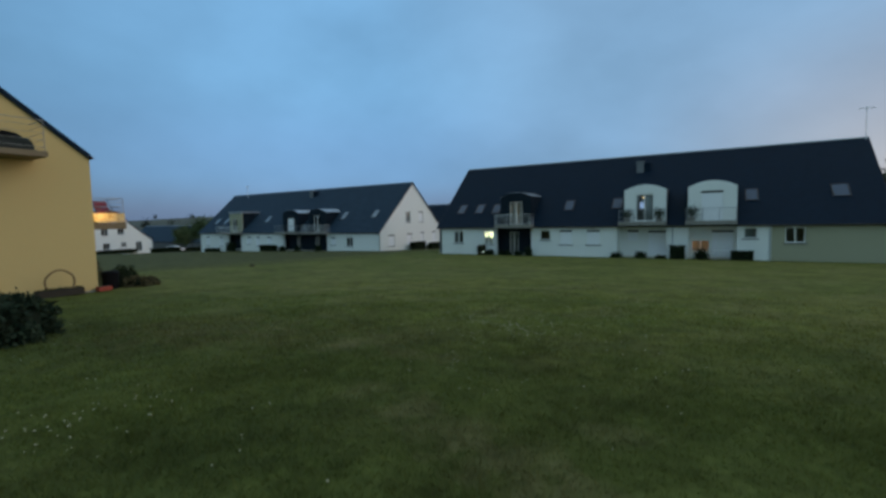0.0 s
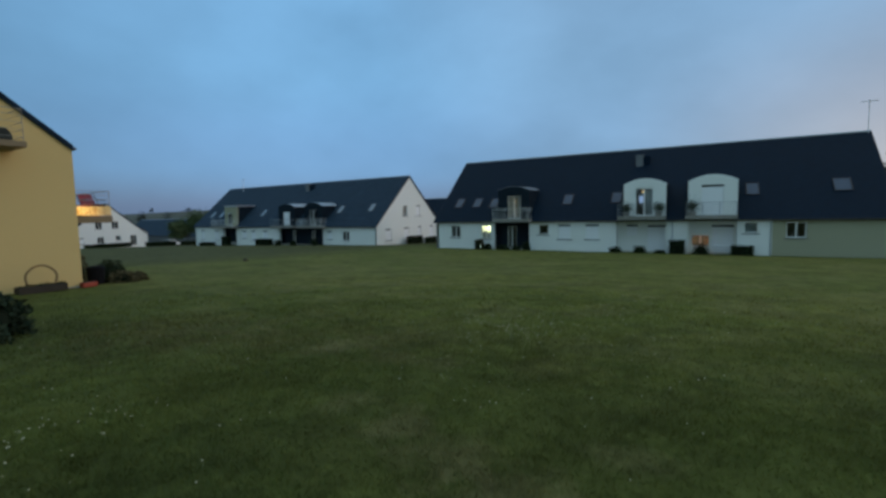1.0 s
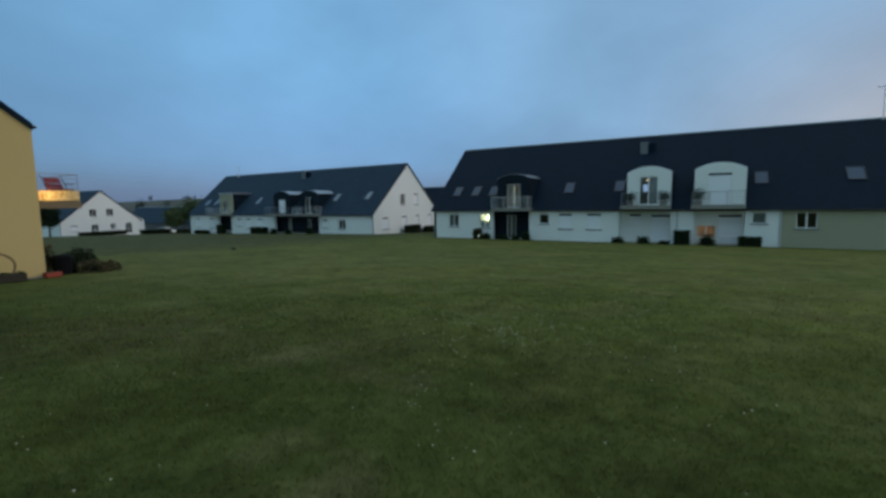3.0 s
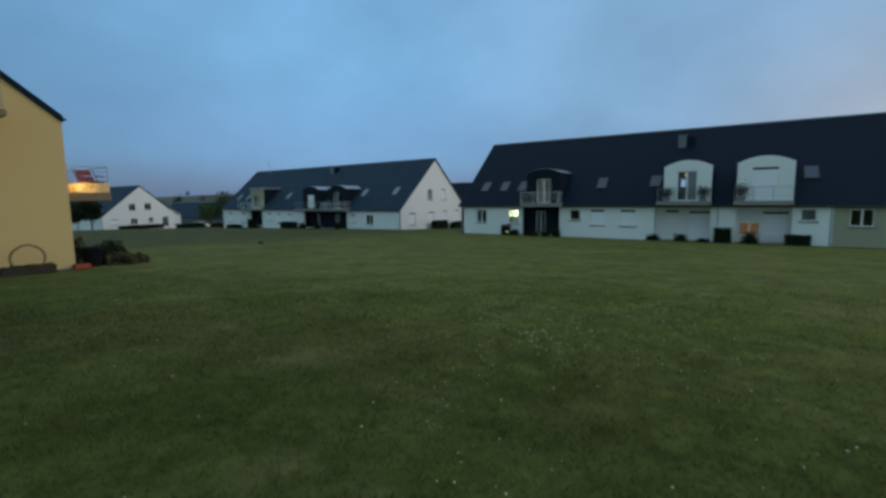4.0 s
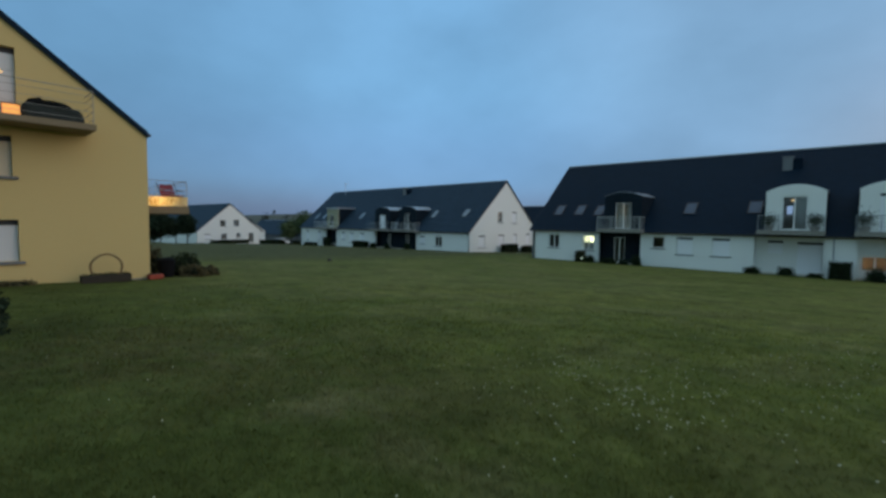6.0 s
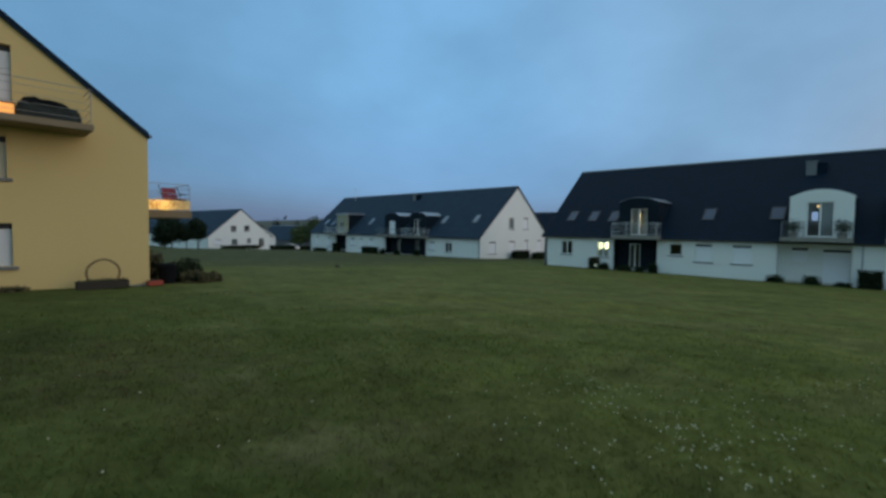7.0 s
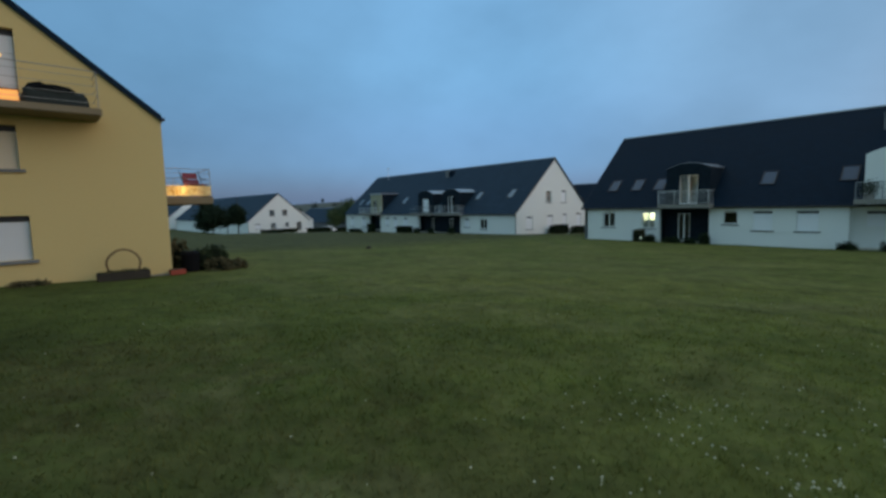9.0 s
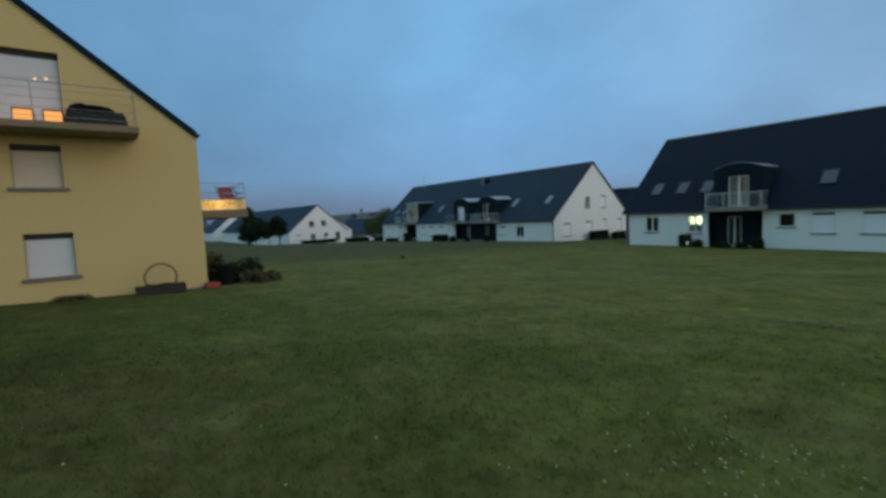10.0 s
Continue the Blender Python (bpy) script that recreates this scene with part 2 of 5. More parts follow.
SILL = mat("stone_sill", (0.20, 0.20, 0.20), rough=0.85, vary=0.15, fine=30, bump=0.2)
INSIDE = mat("room_plaster", (0.55, 0.52, 0.46), rough=0.9, vary=0.05, bump=0.0)
CURTAIN = mat("net_curtain", (0.75, 0.73, 0.68), rough=0.95, vary=0.1, scale=6, bump=0.1)
BLACKCLOTH = mat("black_cover", (0.008, 0.008, 0.009), rough=0.8, spec=0.1, vary=0.2, scale=4, bump=0.3)
RED = mat("red_cloth", (0.17, 0.010, 0.028), rough=0.5, vary=0.08, bump=0.0)
TERRACOTTA = mat("terracotta", (0.38, 0.07, 0.04), rough=0.8, vary=0.1, bump=0.1)
WICKER = mat("woven_willow", (0.27, 0.18, 0.08), rough=0.8, vary=0.25, scale=8, bump=0.4)
SOIL = mat("soil", (0.055, 0.045, 0.030), rough=0.95, vary=0.3, scale=5, bump=0.6)
BARK = mat("bark", (0.06, 0.045, 0.035), rough=0.95, vary=0.3, scale=8, bump=0.6)
LEAF = mat("leaf", (0.095, 0.130, 0.058), rough=0.75, vary=0.2, scale=2, fine=9, bump=0, spec=0.08, rand=0.4)
CONIFER = mat("conifer_leaf", (0.028, 0.045, 0.026), rough=0.8, vary=0.2, scale=2, fine=9, bump=0, spec=0.08, rand=0.4)
HEDGE = mat("hedge_leaf", (0.032, 0.048, 0.022), rough=0.8, vary=0.2, scale=2, fine=9, bump=0, spec=0.08, rand=0.4)
DRYPLANT = mat("dry_plant", (0.118, 0.102, 0.052), rough=0.9, vary=0.2, scale=3, fine=9, bump=0, spec=0.08, rand=0.4)
CORE = mat("core_inner_shade", (0.014, 0.019, 0.011), rough=0.95, vary=0.3, scale=6, bump=0.3, spec=0.03)
FARWOOD = mat("far_woodland", (0.035, 0.045, 0.035), rough=0.95, vary=0.2, scale=0.05, fine=0.6, bump=0, spec=0.08, rand=0.3)


# ---- mesh helpers ----
def part(name, bm, material, parent, label="", at=None):
    me = bpy.data.meshes.new(name)
    bm.to_mesh(me)
    bm.free()
    me.materials.append(material)
    ob = new(name, me)
    if parent is not None:
        ob.parent = parent
    if at is not None:
        ob.matrix_basis = at
    if label:
        ob["label"] = label
    return ob


def thing(name, label, category, m=None, group="", kind=""):
    ob = new(name)
    ob.empty_display_size = 0.2
    if m is not None:
        ob.matrix_basis = m
    return tagged(ob, label, category, group, kind)


def add_box(bm, x0, y0, z0, x1, y1, z1):
    v = [bm.verts.new((x, y, z)) for z in (z0, z1) for x, y in ((x0, y0), (x1, y0), (x1, y1), (x0, y1))]
    for f in ((3, 2, 1, 0), (4, 5, 6, 7), (0, 1, 5, 4), (1, 2, 6, 5), (2, 3, 7, 6), (3, 0, 4, 7)):
        bm.faces.new([v[i] for i in f])
    return bm


def boxm(*b, bevel=0.0):
    bm = bmesh.new()
    add_box(bm, *b)
    if bevel:
        bmesh.ops.bevel(bm, geom=bm.edges[:], offset=bevel, segments=2, affect="EDGES")
    return bm


def rod(bm, a, b, r, n=6):
    a, b = Vector(a), Vector(b)
    q = (b - a).to_track_quat("Z", "Y").to_matrix()
    rings = []
    for p in (a, b):
        rings.append([bm.verts.new(p + q @ Vector((r * math.cos(2 * math.pi * i / n), r * math.sin(2 * math.pi * i / n), 0))) for i in range(n)])
    for i in range(n):
        bm.faces.new((rings[0][i], rings[0][(i + 1) % n], rings[1][(i + 1) % n], rings[1][i]))
    bm.faces.new(rings[0][::-1])
    bm.faces.new(rings[1])
    return bm


def prism(outline, v0, v1):
    """A solid from an outline in (u, z), from depth v0 to v1."""
    bm = bmesh.new()
    a = [bm.verts.new((u, v0, z)) for u, z in outline]
    b = [bm.verts.new((u, v1, z)) for u, z in outline]
    bm.faces.new(a)
    bm.faces.new(b[::-1])
    n = len(a)
    for i in range(n):
        bm.faces.new((a[i], b[i], b[(i + 1) % n], a[(i + 1) % n]))
    bmesh.ops.recalc_face_normals(bm, faces=bm.faces[:])
    return bm


def wall_mesh(u0, u1, z0, top, holes, thick, breaks=()):
    """A wall in the plane v = 0 (outside) to v = thick, with openings through it. top: height at u."""
    us = sorted({u0, u1, *breaks, *(h[0] for h in holes), *(h[1] for h in holes)})
    us = [u for u in us if u0 <= u <= u1]
    bm = bmesh.new()

    def quad(*p):
        bm.faces.new([bm.verts.new(q) for q in p])

    for a, b in zip(us, us[1:]):
        mid = (a + b) / 2
        cuts = sorted((h[2], h[3]) for h in holes if h[0] < mid < h[1])
        lo = (z0, z0)
        spans = []
        for c, d in cuts:
            spans.append((lo, (c, c)))
            lo = (d, d)
        spans.append((lo, (top(a + 1e-6), top(b - 1e-6))))
        for (la, lb), (ha, hb) in spans:
            if ha - la < 1e-4 and hb - lb < 1e-4:
                continue
            quad((a, 0, la), (b, 0, lb), (b, 0, hb), (a, 0, ha))
            quad((b, thick, lb), (a, thick, la), (a, thick, ha), (b, thick, hb))
        quad((a, 0, top(a + 1e-6)), (b, 0, top(b - 1e-6)), (b, thick, top(b - 1e-6)), (a, thick, top(a + 1e-6)))
    for h in holes:
        a, b, c, d = h[:4]
        quad((a, 0, c), (a, 0, d), (a, thick, d), (a, thick, c))
        quad((b, 0, d), (b, 0, c), (b, thick, c), (b, thick, d))
        quad((a, 0, c), (a, thick, c), (b, thick, c), (b, 0, c))
        quad((a, 0, d), (b, 0, d), (b, thick, d), (a, thick, d))
    for u in (u0, u1):
        quad((u, 0, z0), (u, thick, z0), (u, thick, top(u)), (u, 0, top(u)))
    bmesh.ops.remove_doubles(bm, verts=bm.verts[:], dist=1e-5)
    return bm


FRONT = Matrix.Identity(4)


def end_face(u):
    """Outside of the end wall at u, seen from +x: along the wall is +y, inwards is -x."""
    return Matrix(((0, -1, 0, u), (1, 0, 0, 0), (0, 0, 1, 0), (0, 0, 0, 1)))


def moved(bm, m):
    bmesh.ops.transform(bm, matrix=m, verts=bm.verts[:])
    return bm


def window(house, face, a, b, c, d, style="casement", v=0.12, name="window", leaves=2, sill=True, look_label=""):
    """A window or glazed door in the opening a..b, c..d. Styles: casement, door, shutter, grey."""
    f = 0.075
    bm = moved(wall_mesh(a, b, c, lambda u: d, [(a + f, b - f, c + f, d - f)], 0.07), Matrix.Translation((0, v, 0)))
    closed = style in ("shutter", "grey", "ivory")
    w = part(name, moved(bm, face), PVC, house, look_label)
    for i in range(1, 1 if closed else leaves):
        x = a + (b - a) * i / leaves
        part("mullion", moved(boxm(x - 0.055, v - 0.012, c + f, x + 0.055, v + 0.06, d - f, bevel=0.008), face), PVC, w)
    if closed:
        part("shutter_curtain", moved(boxm(a + 0.03, v - 0.045, c + 0.005, b - 0.03, v - 0.006, d - 0.17), face), {"shutter": SHUTTER, "grey": GREY_SHUTTER, "ivory": TINT_SHUTTER}[style], w)
        # dark strip: the recess shadow above the shutter, put in as colour
        part("slot_strip", moved(boxm(a, v - 0.05, d - 0.16, b, v - 0.004, d - 0.003, bevel=0.008), face), SLOT_SHADE, w, "dark strip standing in for shade in the shutter slot")
    else:
        for i in range(leaves):
            x0, x1 = a + f + (b - a - 2 * f) * i / leaves, a + f + (b - a - 2 * f) * (i + 1) / leaves
            g = part("pane", moved(boxm(x0, v + 0.025, c + f, x1, v + 0.035, d - f), face), GLASS, w)
            g.visible_shadow = False
    if sill:
        part("sill", moved(boxm(a - 0.12, -0.08, c - 0.09, b + 0.12, v - 0.003, c - 0.004, bevel=0.01), face), SILL, w)
    return w


def railing(house, face, a, b, v0, z, high=1.0, bars=5, depth=1.15, thin=False, dull=False):
    """A balcony rail round three sides; each post and bar is a piece of its own."""
    metal, k = (THIN_RAIL, 0.55) if thin else (GREY_RAIL, 0.9) if dull else (RAIL, 1.0)
    bm = bmesh.new()
    for p, q in (((a, v0 + depth), (a, v0)), ((a, v0), (b, v0)), ((b, v0), (b, v0 + depth))):
        rod(bm, (*p, z + high), (*q, z + high), 0.025 * k)
    r = part("railing", moved(bm, face), metal, house, "thin dull metal railing" if thin else "dull grey metal railing" if dull else "white painted metal railing")
    n = max(2, round((b - a) / (2.2 if thin else 1.1)))
    for i in range(n + 1):
        u = a + (b - a) * i / n
        part("post", moved(rod(bmesh.new(), (u, v0, z), (u, v0, z + high), 0.022 * k), face), metal, r)
    for i in range(bars):
        h = z + high * (i + 0.6) / (bars + 0.4)
        for p, q in (((a, v0 + depth), (a, v0)), ((a, v0), (b, v0)), ((b, v0), (b, v0 + depth))):
            part("bar", moved(rod(bmesh.new(), (*p, h), (*q, h), 0.013 * k), face), metal, r)
    return r


def uv_slope(ob, u_dir, v_dir):
    me = ob.data
    layer = me.uv_layers.new(name="metres")
    for poly in me.polygons:
        for li in poly.loop_indices:
            co = me.vertices[me.loops[li].vertex_index].co
            layer.data[li].uv = (co.dot(u_dir), co.dot(v_dir))


def roof_slabs(house, u0, u1, depth, eave, ridge, over=0.28, verge=0.12, thick=0.16, material=None, cuts=()):
    sl = (ridge - eave) / depth
    for side in (0, 1):
        e, r = (-over, eave - over * sl), (depth, ridge)
        if side:
            e = (2 * depth + over, eave - over * sl)
        bm = bmesh.new()
        stops = sorted({u0 - verge, u1 + verge, *([] if side else [c for cut in cuts for c in cut[:2]])})
        for ua, ub in zip(stops, stops[1:]):
            back = [c[2] for c in cuts if not side and c[0] < (ua + ub) / 2 < c[1]]
            lo = (back[0], eave + back[0] * sl) if back else e
            pts = [bm.verts.new((u, y, z + t)) for u in (ua, ub) for (y, z), t in ((lo, 0), (r, 0), (r, thick), (lo, thick))]
            for f in ((0, 1, 2, 3), (7, 6, 5, 4), (0, 4, 5, 1), (1, 5, 6, 2), (2, 6, 7, 3), (3, 7, 4, 0)):
                bm.faces.new([pts[i] for i in f])
        bmesh.ops.remove_doubles(bm, verts=bm.verts[:], dist=1e-5)
        bmesh.ops.recalc_face_normals(bm, faces=bm.faces[:])
        ob = part("roof", bm, material or SLATE, house, "dark slate roof slope")
        s = -1 if side else 1
        uv_slope(ob, Vector((1, 0, 0)), Vector((0, s * math.cos(math.atan(sl)), math.sin(math.atan(sl)))))
        # gutter along the eave
        g = bmesh.new()
        rod(g, (u0 - verge, e[0] + (0.05 if side else -0.05), e[1] + 0.06), (u1 + verge, e[0] + (0.05 if side else -0.05), e[1] + 0.06), 0.06, 8)
        part("gutter", g, DARKMETAL, house, "dark zinc gutter")
    rc = bmesh.new()
    rod(rc, (u0 - verge, depth, ridge + thick - 0.02), (u1 + verge, depth, ridge + thick - 0.02), 0.1, 8)
    part("ridge_cap", rc, ZINC, house, "dull ridge capping")


def skylight(house, u, depth_at, eave, sl, wide=0.78, high=1.18, rise=0.165, pane=None):
    """A roof window lying on the slope; depth_at is its lower edge's distance behind the eave wall."""
    ang = math.atan(sl)
    m = Matrix.Translation((u, depth_at, eave + depth_at * sl + rise)) @ Matrix.Rotation(ang, 4, "X")
    bm = wall_mesh(0, wide, 0, lambda u: high, [(0.07, wide - 0.07, 0.07, high - 0.07)], 0.07)
    moved(bm, Matrix(((1, 0, 0, 0), (0, 0, 1, 0), (0, -1, 0, 0.07), (0, 0, 0, 1))))
    w = part("skylight", moved(bm, m), DARKMETAL, house, "roof window with a metal frame")
    part("pane", moved(boxm(0.07, 0.07, 0.0, wide - 0.07, high - 0.07, 0.045), m), pane or SKYGLASS, w)
    return w


def dormer(house, a, b, z0, shoulder, crown, eave, sl, material, door, style, flat=False):
    """A full-height dormer flush with the wall below: arched front, cheeks, barrel roof, glazed door."""
    n = 10
    rise = crown - shoulder

    def top(u):
        s = (u - a) / (b - a) * 2 - 1
        return shoulder + rise * (1 - s * s) if not flat else crown

    br = [a + (b - a) * i / n for i in range(n + 1)]
    bm = wall_mesh(a, b, z0, top, [door], 0.22, br)
    d = part("dormer", bm, material, house, "arched dormer front")
    uv_slope(d, Vector((1, 0, 0)), Vector((0, 0, 1)))
    back = (crown - eave) / sl
    for u in (a, b - 0.16):
        zs = top(u + (0.0 if u == a else 0.16))
        yb = (zs - eave) / sl
        bm = bmesh.new()
        lo = (z0 - eave) / sl
        pts = [(0.22, z0), (max(0.3, lo), z0), (yb, zs), (0.22, zs)]
        va = [bm.verts.new((u, y, z)) for y, z in pts]
        vb = [bm.verts.new((u + 0.16, y, z)) for y, z in pts]
        bm.faces.new(va)
        bm.faces.new(vb[::-1])
        for i in range(4):
            bm.faces.new((va[i], vb[i], vb[(i + 1) % 4], va[(i + 1) % 4]))
        bmesh.ops.recalc_face_normals(bm, faces=bm.faces[:])
        c = part("cheek", bm, CLAD, d, "slate-hung dormer cheek")
        uv_slope(c, Vector((0, 1, 0)), Vector((0, 0, 1)))
    bm = bmesh.new()
    rows = []
    for u in br:
        z = top(u)
        w = 0.03 if u == b else (-0.03 if u == a else 0)
        rows.append([bm.verts.new((u + w, 0.1, z + 0.004)), bm.verts.new((u + w, (z - eave) / sl + 0.3, z + 0.004)),
                     bm.verts.new((u + w, (z - eave) / sl + 0.3, z + 0.035)), bm.verts.new((u + w, 0.1, z + 0.035))])
    for p, q in zip(rows, rows[1:]):
        for i in range(4):
            bm.faces.new((p[i], q[i], q[(i + 1) % 4], p[(i + 1) % 4]))
    bm.faces.new(rows[0])
    bm.faces.new(rows[-1][::-1])
    bmesh.ops.recalc_face_normals(bm, faces=bm.faces[:])
    part("dormer_roof", bm, ZINC, d, "zinc barrel roof")
    if flat:
        part("fascia", boxm(a - 0.1, -0.12, crown + 0.04, b + 0.12, back + 0.2, crown + 0.3, bevel=0.02), ZINC, d, "pale metal roof edge")
    window(house, FRONT, *door, style=style, name="balcony_door", sill=False)
    return d


def cabin_inside(house, u0, u1, depth, h, m=None):
    """A plain floor and inner wall, so that rooms behind the panes are dim and closed."""
    part("inner_wall", boxm(u0 + 0.35, 4.6, 0.05, u1 - 0.35, 4.75, h), INSIDE, house)
    part("floor_slab", boxm(u0 + 0.31, 0.31, -0.3, u1 - 0.31, 2 * depth - 0.31, 0.05), INSIDE, house)
    part("upper_floor", boxm(u0 + 0.31, 0.31, h - 0.25, u1 - 0.31, 2 * depth - 0.31, h - 0.05), INSIDE, house)
    part("attic_wall", boxm(u0 + 0.35, 4.6, h - 0.04, u1 - 0.35, 4.75, h + 3.0), INSIDE, house)


def gz(x, y):
    """Height of the sloping lawn."""
    k = 1 + 0.014 * min(max(x - 5.5, -5.5), 30)
    yy = min(max(y, -70), 45)
    xx = min(max(-x, 0), 110)
    return -0.0385 * yy * (k if y < 0 else 1) - 0.010 * xx - 0.000159 * xx * xx


# ---- ground ----
def build_ground():
    xs = [-900, -500, -300, -200, -160, -130, -105] + [-90 + 3 * i for i in range(24)] + [-18 + 0.75 * i for i in range(83)] + [45 + 4 * i for i in range(12)] + [100, 140, 200, 320, 600, 900]
    ys = [-500, -300, -180, -120, -90, -75, -65, -58] + [-52 + 0.75 * i for i in range(80)] + [9 + 3 * i for i in range(18)] + [70, 90, 130, 180, 260, 400, 700, 900]
    bm = bmesh.new()
    grid = []
    for y in ys:
        row = []
        for x in xs:
            n = noise.noise(Vector((x * 0.28, y * 0.28, 3))) * 0.035 + noise.noise(Vector((x * 0.9, y * 0.9, 7))) * 0.012
            near = 1 if abs(x) < 100 and abs(y) < 60 else 0
            row.append(bm.verts.new((x, y, gz(x, y) + n * near - 0.02)))
        grid.append(row)
    for r0, r1 in zip(grid, grid[1:]):
        for i in range(len(xs) - 1):
            f = bm.faces.new((r0[i], r0[i + 1], r1[i + 1], r1[i]))
            f.smooth = True
    return part("ground", bm, LAWN, None)


def lawn_material(name, blades):
    m = bpy.data.materials.new(name)
    m.use_nodes = True
    nt = m.node_tree
    b = nt.nodes["Principled BSDF"]
    b.inputs["Roughness"].default_value = 0.85
    b.inputs["Specular IOR Level"].default_value = 0.03
    g = nt.nodes.new("ShaderNodeNewGeometry")

    def nz(scale, detail=5, rough=0.55):
        n = nt.nodes.new("ShaderNodeTexNoise")
        n.inputs["Scale"].default_value, n.inputs["Detail"].default_value, n.inputs["Roughness"].default_value = scale, detail, rough
        nt.links.new(g.outputs["Position"], n.inputs["Vector"])
        return n.outputs[0]

    def rng(sock, a, c, lo=0.0, hi=1.0):
        r = nt.nodes.new("ShaderNodeMapRange")
        for k, v in (("From Min", a), ("From Max", c), ("To Min", lo), ("To Max", hi)):
            r.inputs[k].default_value = v
        nt.links.new(sock, r.inputs["Value"])
        return r.outputs[0]

    def mix(fac, a, c, blend="MIX"):
        x = nt.nodes.new("ShaderNodeMix")
        x.data_type, x.blend_type = "RGBA", blend
        if isinstance(fac, float):
            x.inputs["Factor"].default_value = fac
        else:
            nt.links.new(fac, x.inputs["Factor"])
        for key, val in (("A", a), ("B", c)):
            if isinstance(val, tuple):
                x.inputs[key].default_value = (*val, 1)
            else:
                nt.links.new(val, x.inputs[key])
        return x.outputs["Result"]

    base = mix(rng(nz(0.22, 4), 0.4, 0.62), GRASS_A, GRASS_B)
    base = mix(rng(nz(0.55, 6, 0.6), 0.46, 0.72, 0.0, 0.75), base, GRASS_DRY)
    base = mix(rng(nz(1.7, 6, 0.65), 0.52, 0.74, 0.0, 0.8), base, GRASS_DARK)
    base = mix(rng(nz(5.5, 4, 0.6), 0.50, 0.72, 0.0, 0.45), base, GRASS_DRY)
    base = mix(rng(nz(4.1, 4, 0.6), 0.58, 0.75, 0.0, 0.6), base, GRASS_DARK)
    sp = nt.nodes.new("ShaderNodeSeparateXYZ")
    nt.links.new(g.outputs["Position"], sp.inputs[0])
    # lawn grows darker and duller towards -x
    wob = nt.nodes.new("ShaderNodeMath")
    wob.operation = "MULTIPLY_ADD"
    nt.links.new(nz(0.12, 3), wob.inputs[0])
    wob.inputs[1].default_value = 10.0
    nt.links.new(sp.outputs["X"], wob.inputs[2])
    base = mix(rng(wob.outputs[0], 3.0, -4.0), base, FAR_GRASS)
    # lawn grows darker towards -y
    wob2 = nt.nodes.new("ShaderNodeMath")
    wob2.operation = "MULTIPLY_ADD"
    nt.links.new(nz(0.3, 3), wob2.inputs[0])
    wob2.inputs[1].default_value = 7.0
    nt.links.new(sp.outputs["Y"], wob2.inputs[2])
    base = mix(rng(wob2.outputs[0], -28.5, -34.0, 0.0, 0.75), base, NEAR_GRASS)
    # worn, dead and darker spots with ragged edges
    flat = nt.nodes.new("ShaderNodeCombineXYZ")
    nt.links.new(sp.outputs["X"], flat.inputs[0])
    nt.links.new(sp.outputs["Y"], flat.inputs[1])
    rag = rng(nz(2.6, 5, 0.65), 0.3, 0.7, -0.75, 0.75)
    for colour, spots in ((DARK_SPOT, DARK_SPOTS), (DEAD_GRASS, DEAD), (WORN_EARTH, WORN)):
        for x, y, r, k in spots:
            d = nt.nodes.new("ShaderNodeVectorMath")
            d.operation = "DISTANCE"
            d.inputs[1].default_value = (x, y, 0)
            nt.links.new(flat.outputs[0], d.inputs[0])
            e = nt.nodes.new("ShaderNodeMath")
            e.operation = "MULTIPLY_ADD"
            e.inputs[1].default_value = r
            nt.links.new(rag, e.inputs[0])
            nt.links.new(d.outputs["Value"], e.inputs[2])
            base = mix(rng(e.outputs[0], r * 1.25, r * 0.15, 0.0, k * 0.85), base, colour)
    for size, rough, lo, hi in ((0.8, 0.65, 0.80, 1.18), (2.9, 0.7, 0.74, 1.22), (9.0, 0.7, 0.84, 1.16), (24.0, 0.7, 0.88, 1.06)):
        base = mix(1.0, base, rng(nz(size, 5, rough), 0.33, 0.67, lo, hi), "MULTIPLY")
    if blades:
        # blade colour brightened to make up for the shading of upright blades
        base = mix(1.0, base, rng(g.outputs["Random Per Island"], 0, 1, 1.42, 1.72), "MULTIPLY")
    else:
        bp = nt.nodes.new("ShaderNodeBump")
        bp.inputs["Strength"].default_value, bp.inputs["Distance"].default_value = 0.22, 0.03
        nt.links.new(nz(30, 4, 0.7), bp.inputs["Height"])
        nt.links.new(bp.outputs[0], b.inputs["Normal"])
    nt.links.new(base, b.inputs["Base Color"])
    if blades:
        # light also passes through the thin blades
        tl, mx = nt.nodes.new("ShaderNodeBsdfTranslucent"), nt.nodes.new("ShaderNodeMixShader")
        nt.links.new(base, tl.inputs["Color"])
        mx.inputs[0].default_value = 0.45
        nt.links.new(b.outputs[0], mx.inputs[1])
        nt.links.new(tl.outputs[0], mx.inputs[2])
        nt.links.new(mx.outputs[0], nt.nodes["Material Output"].inputs[0])
    return m


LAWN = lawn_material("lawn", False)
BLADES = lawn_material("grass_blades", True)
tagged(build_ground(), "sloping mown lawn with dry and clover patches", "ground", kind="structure")


